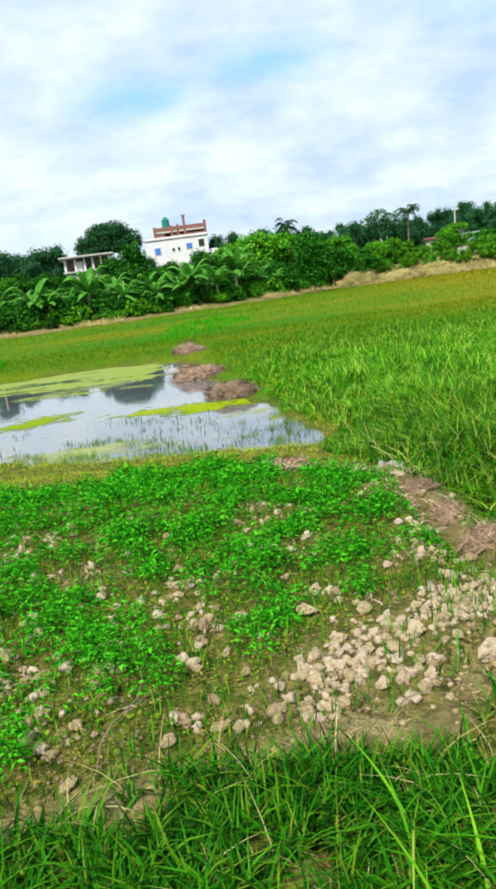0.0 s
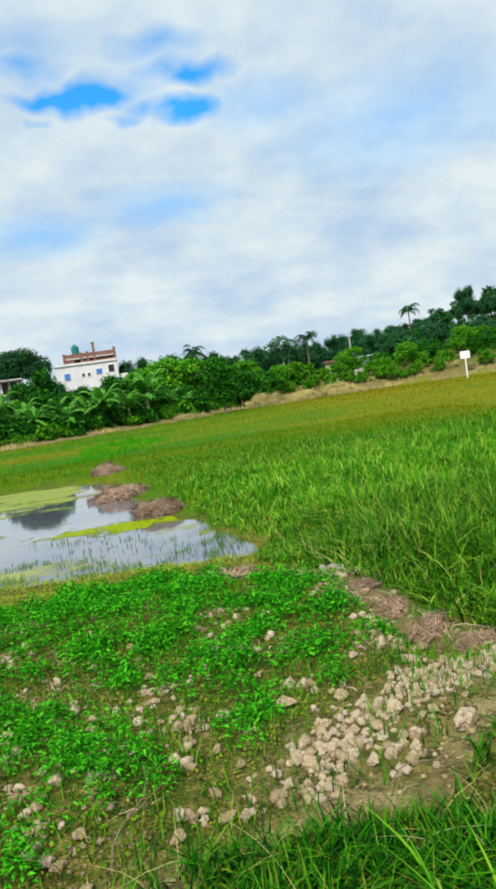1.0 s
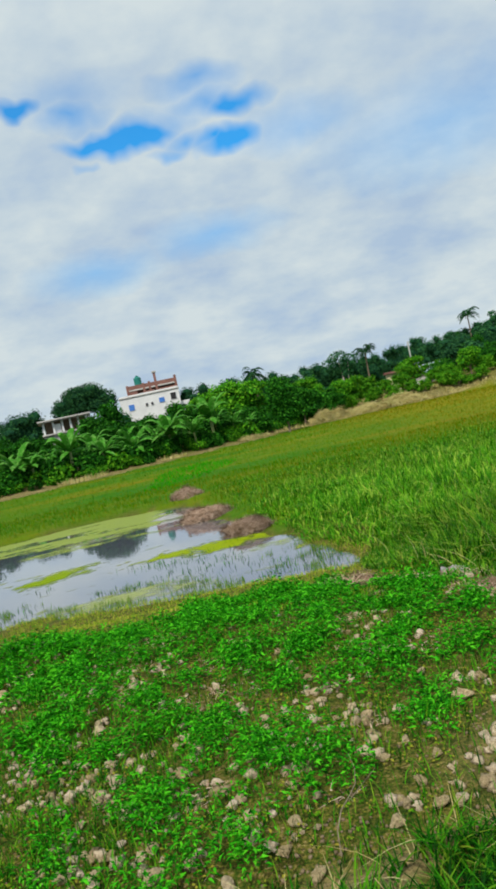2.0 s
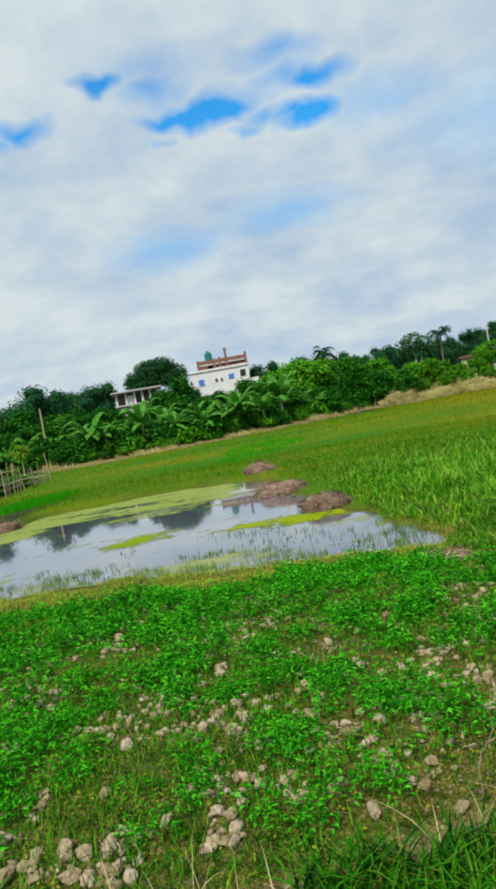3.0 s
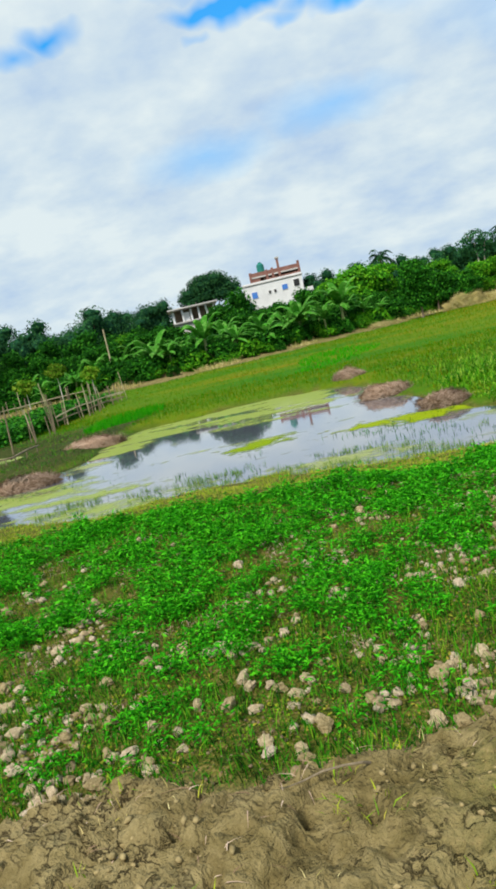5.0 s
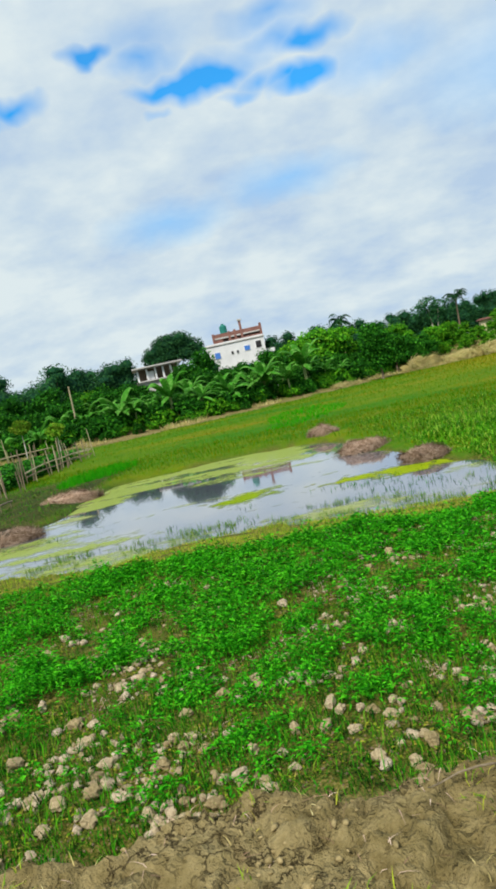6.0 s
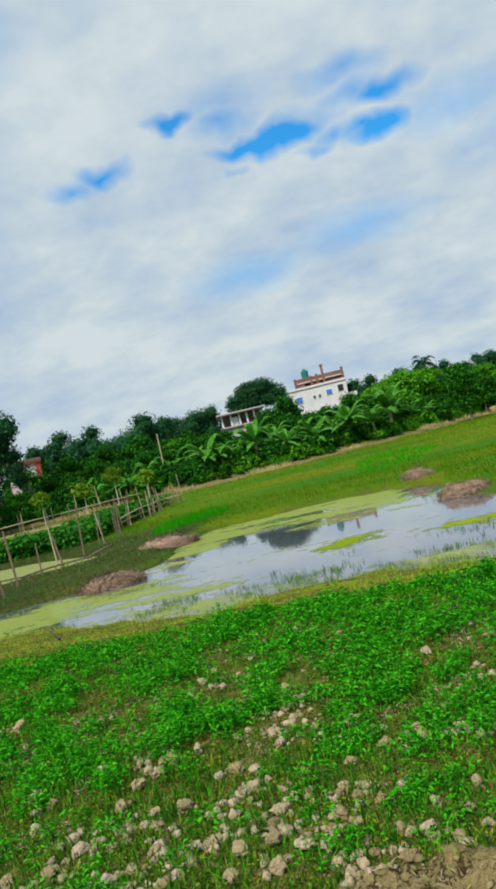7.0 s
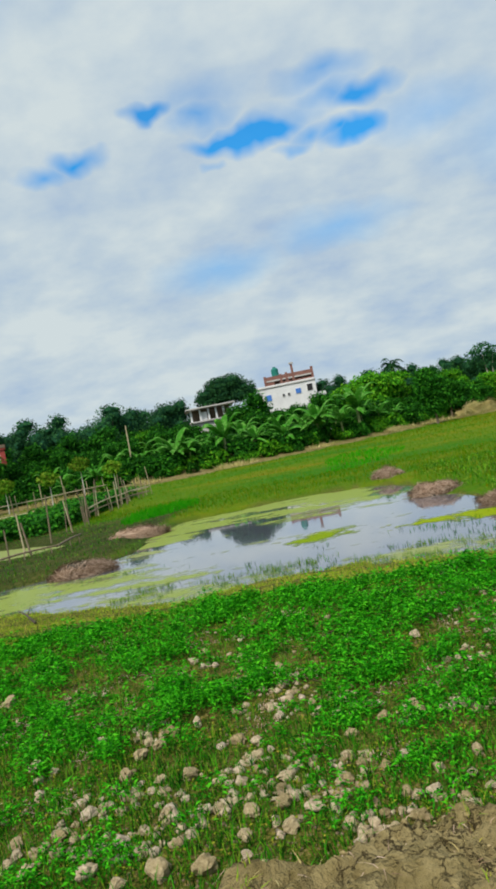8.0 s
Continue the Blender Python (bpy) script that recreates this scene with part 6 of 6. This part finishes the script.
FENCE = [(-13.3, 14.1), (-13.6, 17.1), (-14.2, 20.5), (-14.2, 23.0), (-15.0, 28.0), (-15.6, 34.0), (-15.3, 39.6), (-19.0, 37.0), (-25.0, 34.5)]
r = random.Random(6)
fence = thing("bamboo_fence", Matrix(), "weathered bamboo fence of crooked posts and rails by the pond", "fence")
for run, ((x0, y0), (x1, y1)) in enumerate(zip(FENCE, FENCE[1:])):
    n = max(2, int(math.hypot(x1 - x0, y1 - y0) / (1.3 if run < 3 else 0.6)))
    for k in range(n):
        s = (k + r.uniform(-0.42, 0.42)) / n
        x, y = x0 + (x1 - x0) * s + r.uniform(-0.35, 0.35), y0 + (y1 - y0) * s
        g = gz(x, y)
        top = max(g, WATER_Z) + r.uniform(0.8, 1.85)
        bm = bmesh.new()
        bamboo(bm, (x, y, min(g, WATER_Z) - 0.15), (x + r.uniform(-0.25, 0.15), y + r.uniform(-0.1, 0.1), top), r.uniform(0.022, 0.042))
        part("post", bm, M_PALEBAMBOO if r.random() < 0.3 else M_BAMBOO, fence)
    for h in (() if run < 4 else (0.68, 0.40)):
        bm = bmesh.new()
        bamboo(bm, (x0, y0 + 0.05, WATER_Z + h + 0.12 + r.uniform(-0.05, 0.05)), (x1, y1 + 0.05, WATER_Z + h + 0.12 + r.uniform(-0.05, 0.05)), 0.036, 0.08)
        part("rail", bm, M_PALEBAMBOO if h > 0.6 else M_BAMBOO, fence)
# a low rail of split bamboo along the water
low_rail = thing("bamboo_edging", Matrix(), "bent bamboo edging along the small pond", "fence")
for a, b in (((-16.5, 15.5), (-13.8, 16.5)), ((-13.8, 16.5), (-12.3, 17.9)), ((-12.3, 17.9), (-12.4, 20.1))):
    bm = bmesh.new()
    bamboo(bm, (*a, -0.33), (*b, -0.31), 0.035, 0.06)
    part("rail", bm, M_BAMBOO, low_rail)
    for s in (0.1, 0.5, 0.9):
        x, y = a[0] + (b[0] - a[0]) * s, a[1] + (b[1] - a[1]) * s
        bm = bmesh.new()
        bamboo(bm, (x, y, -1.1), (x + 0.02, y, -0.28), 0.022)
        part("post", bm, M_BAMBOO, low_rail)
# second line of posts and a long rail behind the vegetable bed
back_fence = thing("back_fence", Matrix(), "long bamboo rail on posts behind the vegetable bed", "fence")
BACK = [(-38, 38), (-31.8, 43.7), (-27.1, 49.1), (-23.6, 54.6), (-21.9, 59)]
for (x0, y0), (x1, y1) in zip(BACK, BACK[1:]):
    bm = bmesh.new()
    bamboo(bm, (x0, y0, 0.40), (x1, y1, 0.42), 0.055, 0.05)
    part("rail", bm, M_PALEBAMBOO, back_fence)
    for s in (0.05, 0.4, 0.75):
        x, y = x0 + (x1 - x0) * s, y0 + (y1 - y0) * s
        bm = bmesh.new()
        bamboo(bm, (x, y, gz(x, y) - 0.2), (x + r.uniform(-0.2, 0.1), y, r.uniform(1.0, 2.0)), 0.045)
        part("post", bm, M_PALEBAMBOO, back_fence)
# tall leaning pole
pole = thing("bamboo_pole", pose(-22.2, 60.0, gz(-22.2, 60.0)), "tall leaning pale bamboo pole at the field edge", "pole")
bm = bmesh.new()
bamboo(bm, (0, 0, -0.4), (0.05, 0, 5.0), 0.09)
part("culm", bm, M_PALEBAMBOO, pole)

# gourd vines over low trellises behind the fence
rng = np.random.default_rng(33)
n = 26000
s = rng.uniform(0, 1, n)
vx = np.interp(s, [0, 0.5, 1], [-33, -16.6, -17.6]) + rng.uniform(-1.7, 1.2, n)
vy = np.interp(s, [0, 0.5, 1], [26.0, 25.9, 40.0]) + rng.uniform(-1.5, 1.5, n)
vz = -0.5 + 0.95 * rng.uniform(0, 1, n) ** 0.7 * (0.6 + 0.5 * value_noise(vx, vy, 0.9, 35))
way = np.stack([rng.normal(0, 1, n), rng.normal(0, 1, n), rng.uniform(-0.8, 0.4, n)], -1)
nrm = np.stack([rng.normal(0, 0.5, n), rng.normal(-0.4, 0.5, n), np.ones(n)], -1)
size = rng.uniform(0.12, 0.22, n)
v, f = leaf_mesh(np.stack([vx, vy, vz], -1), way, nrm, size, size * rng.uniform(0.7, 1.0, n))
tagged(linked("gourd_vines", np_mesh("gourd_vines", v, f), M_CROWN), "dark green gourd vines over low trellises behind the fence", "vines", kind="stuff")

# ---- debris on the bank ----
straw_heap(pose(-2.65, 5.5, gz(-2.65, 5.5), 0, 0, 8), 0.30, 0.11, 0.07, 7, "flat pinkish straw litter along the water's edge", 900)
for x, y, wide, tall, seed in ((13.6, 74.6, 2.4, 1.5, 21), (18.2, 77.0, 2.8, 1.1, 22), (23.4, 77.6, 3.4, 1.2, 23), (3.9, 68.4, 1.6, 0.6, 24)):
    tagged(straw_heap(pose(x, y, gz(x, y) - 0.1, 0, 0, -12), wide, 1.2, tall, seed, "tan earth bank overgrown with dry grass at the field edge", 2200, M_DRY, "earth_bank"), "tan earth bank overgrown with dry grass at the field edge", "earth bank", "dry banks along the field")
bm = bmesh.new()
bmesh.ops.create_grid(bm, x_segments=12, y_segments=8, size=0.5)
for v in bm.verts:
    v.co = Vector((v.co.x * 0.24, v.co.y * 0.17, 0.02 + 0.05 * noise.noise(v.co * 4) + 0.02 * noise.noise(v.co * 11)))
bmesh.ops.solidify(bm, geom=bm.faces[:], thickness=0.006)
sheet = part("plastic_sheet", bm, M_PLASTIC, None, smooth=True)
sheet.matrix_basis = pose(1.18, 5.6, gz(1.18, 5.6) + 0.03, 0, 6, -20)
tagged(sheet, "crumpled pale plastic sheet lying on the bank", "plastic sheet")
for k, (x, y, wide) in enumerate([(0.76, 5.95, 0.12), (1.05, 5.4, 0.15), (1.20, 4.95, 0.20), (1.29, 4.4, 0.17), (1.36, 3.95, 0.20), (1.47, 3.45, 0.16)]):
    straw_heap(pose(x, y, gz(x, y) - 0.02, 0, 0, 70 - 25 * (k % 3)), wide, 0.10, 0.08, 60 + k, "low clump of dug mud and dry pinkish straw on the bank", 500)
rng = np.random.default_rng(51)
u = rng.uniform(0, 1, 200)
rx = np.interp(u * 5, range(6), [p[0] for p in RIDGE]) + rng.normal(0, 0.06, u.size)
ry = np.interp(u * 5, range(6), [p[1] for p in RIDGE]) + rng.normal(0, 0.09, u.size)
p = np.stack([rx, ry, ground_z(rx, ry) + 0.01], -1)
blades("straw_litter", p, rng.uniform(0.06, 0.20, len(p)), rng.uniform(0.004, 0.009, len(p)), rng, M_STRAW, "dry straw and dead stalks along the bank", "straw", lean=(1.8, 2.4), seg=4, droop=0.46)


def twig(m, length, r0, label, bend=0.1, fork=False, mat=M_BAMBOO):
    ob = thing("twig", m, label, "twig", "dry twigs")
    bm = bmesh.new()
    tube(bm, (0, 0, 0), (length * 0.55, 0, length * 0.10), r0, r0 * 0.7, 6, bend * length)
    tube(bm, (length * 0.55, 0, length * 0.10), (length, bend * length, length * 0.16), r0 * 0.7, r0 * 0.3, 6, -bend * length)
    if fork:
        tube(bm, (length * 0.5, 0, length * 0.09), (length * 0.8, -length * 0.25, length * 0.2), r0 * 0.5, r0 * 0.2, 5)
    part("stem", bm, mat, ob)
    return ob


twig(pose(-0.59, 2.0, 0.03, 0, -18, 62), 0.36, 0.003, "thin pale forked twig standing in the bank grass", 0.08, True)
twig(pose(0.38, 2.05, 0.07, 0, -4, 10), 0.26, 0.003, "thin dry stalk lying on the bare clay", 0.1)
twig(pose(-8.3, 7.8, gz(-8.3, 7.8) + 0.06, 0, -10, 140), 0.5, 0.022, "dark dead branch at the water's edge", 0.05, True, M_MUD)
twig(pose(-2.61, 1.33, 0.10, 0, -6, 205), 0.35, 0.005, "dry stalk on the cracked clay", 0.12)
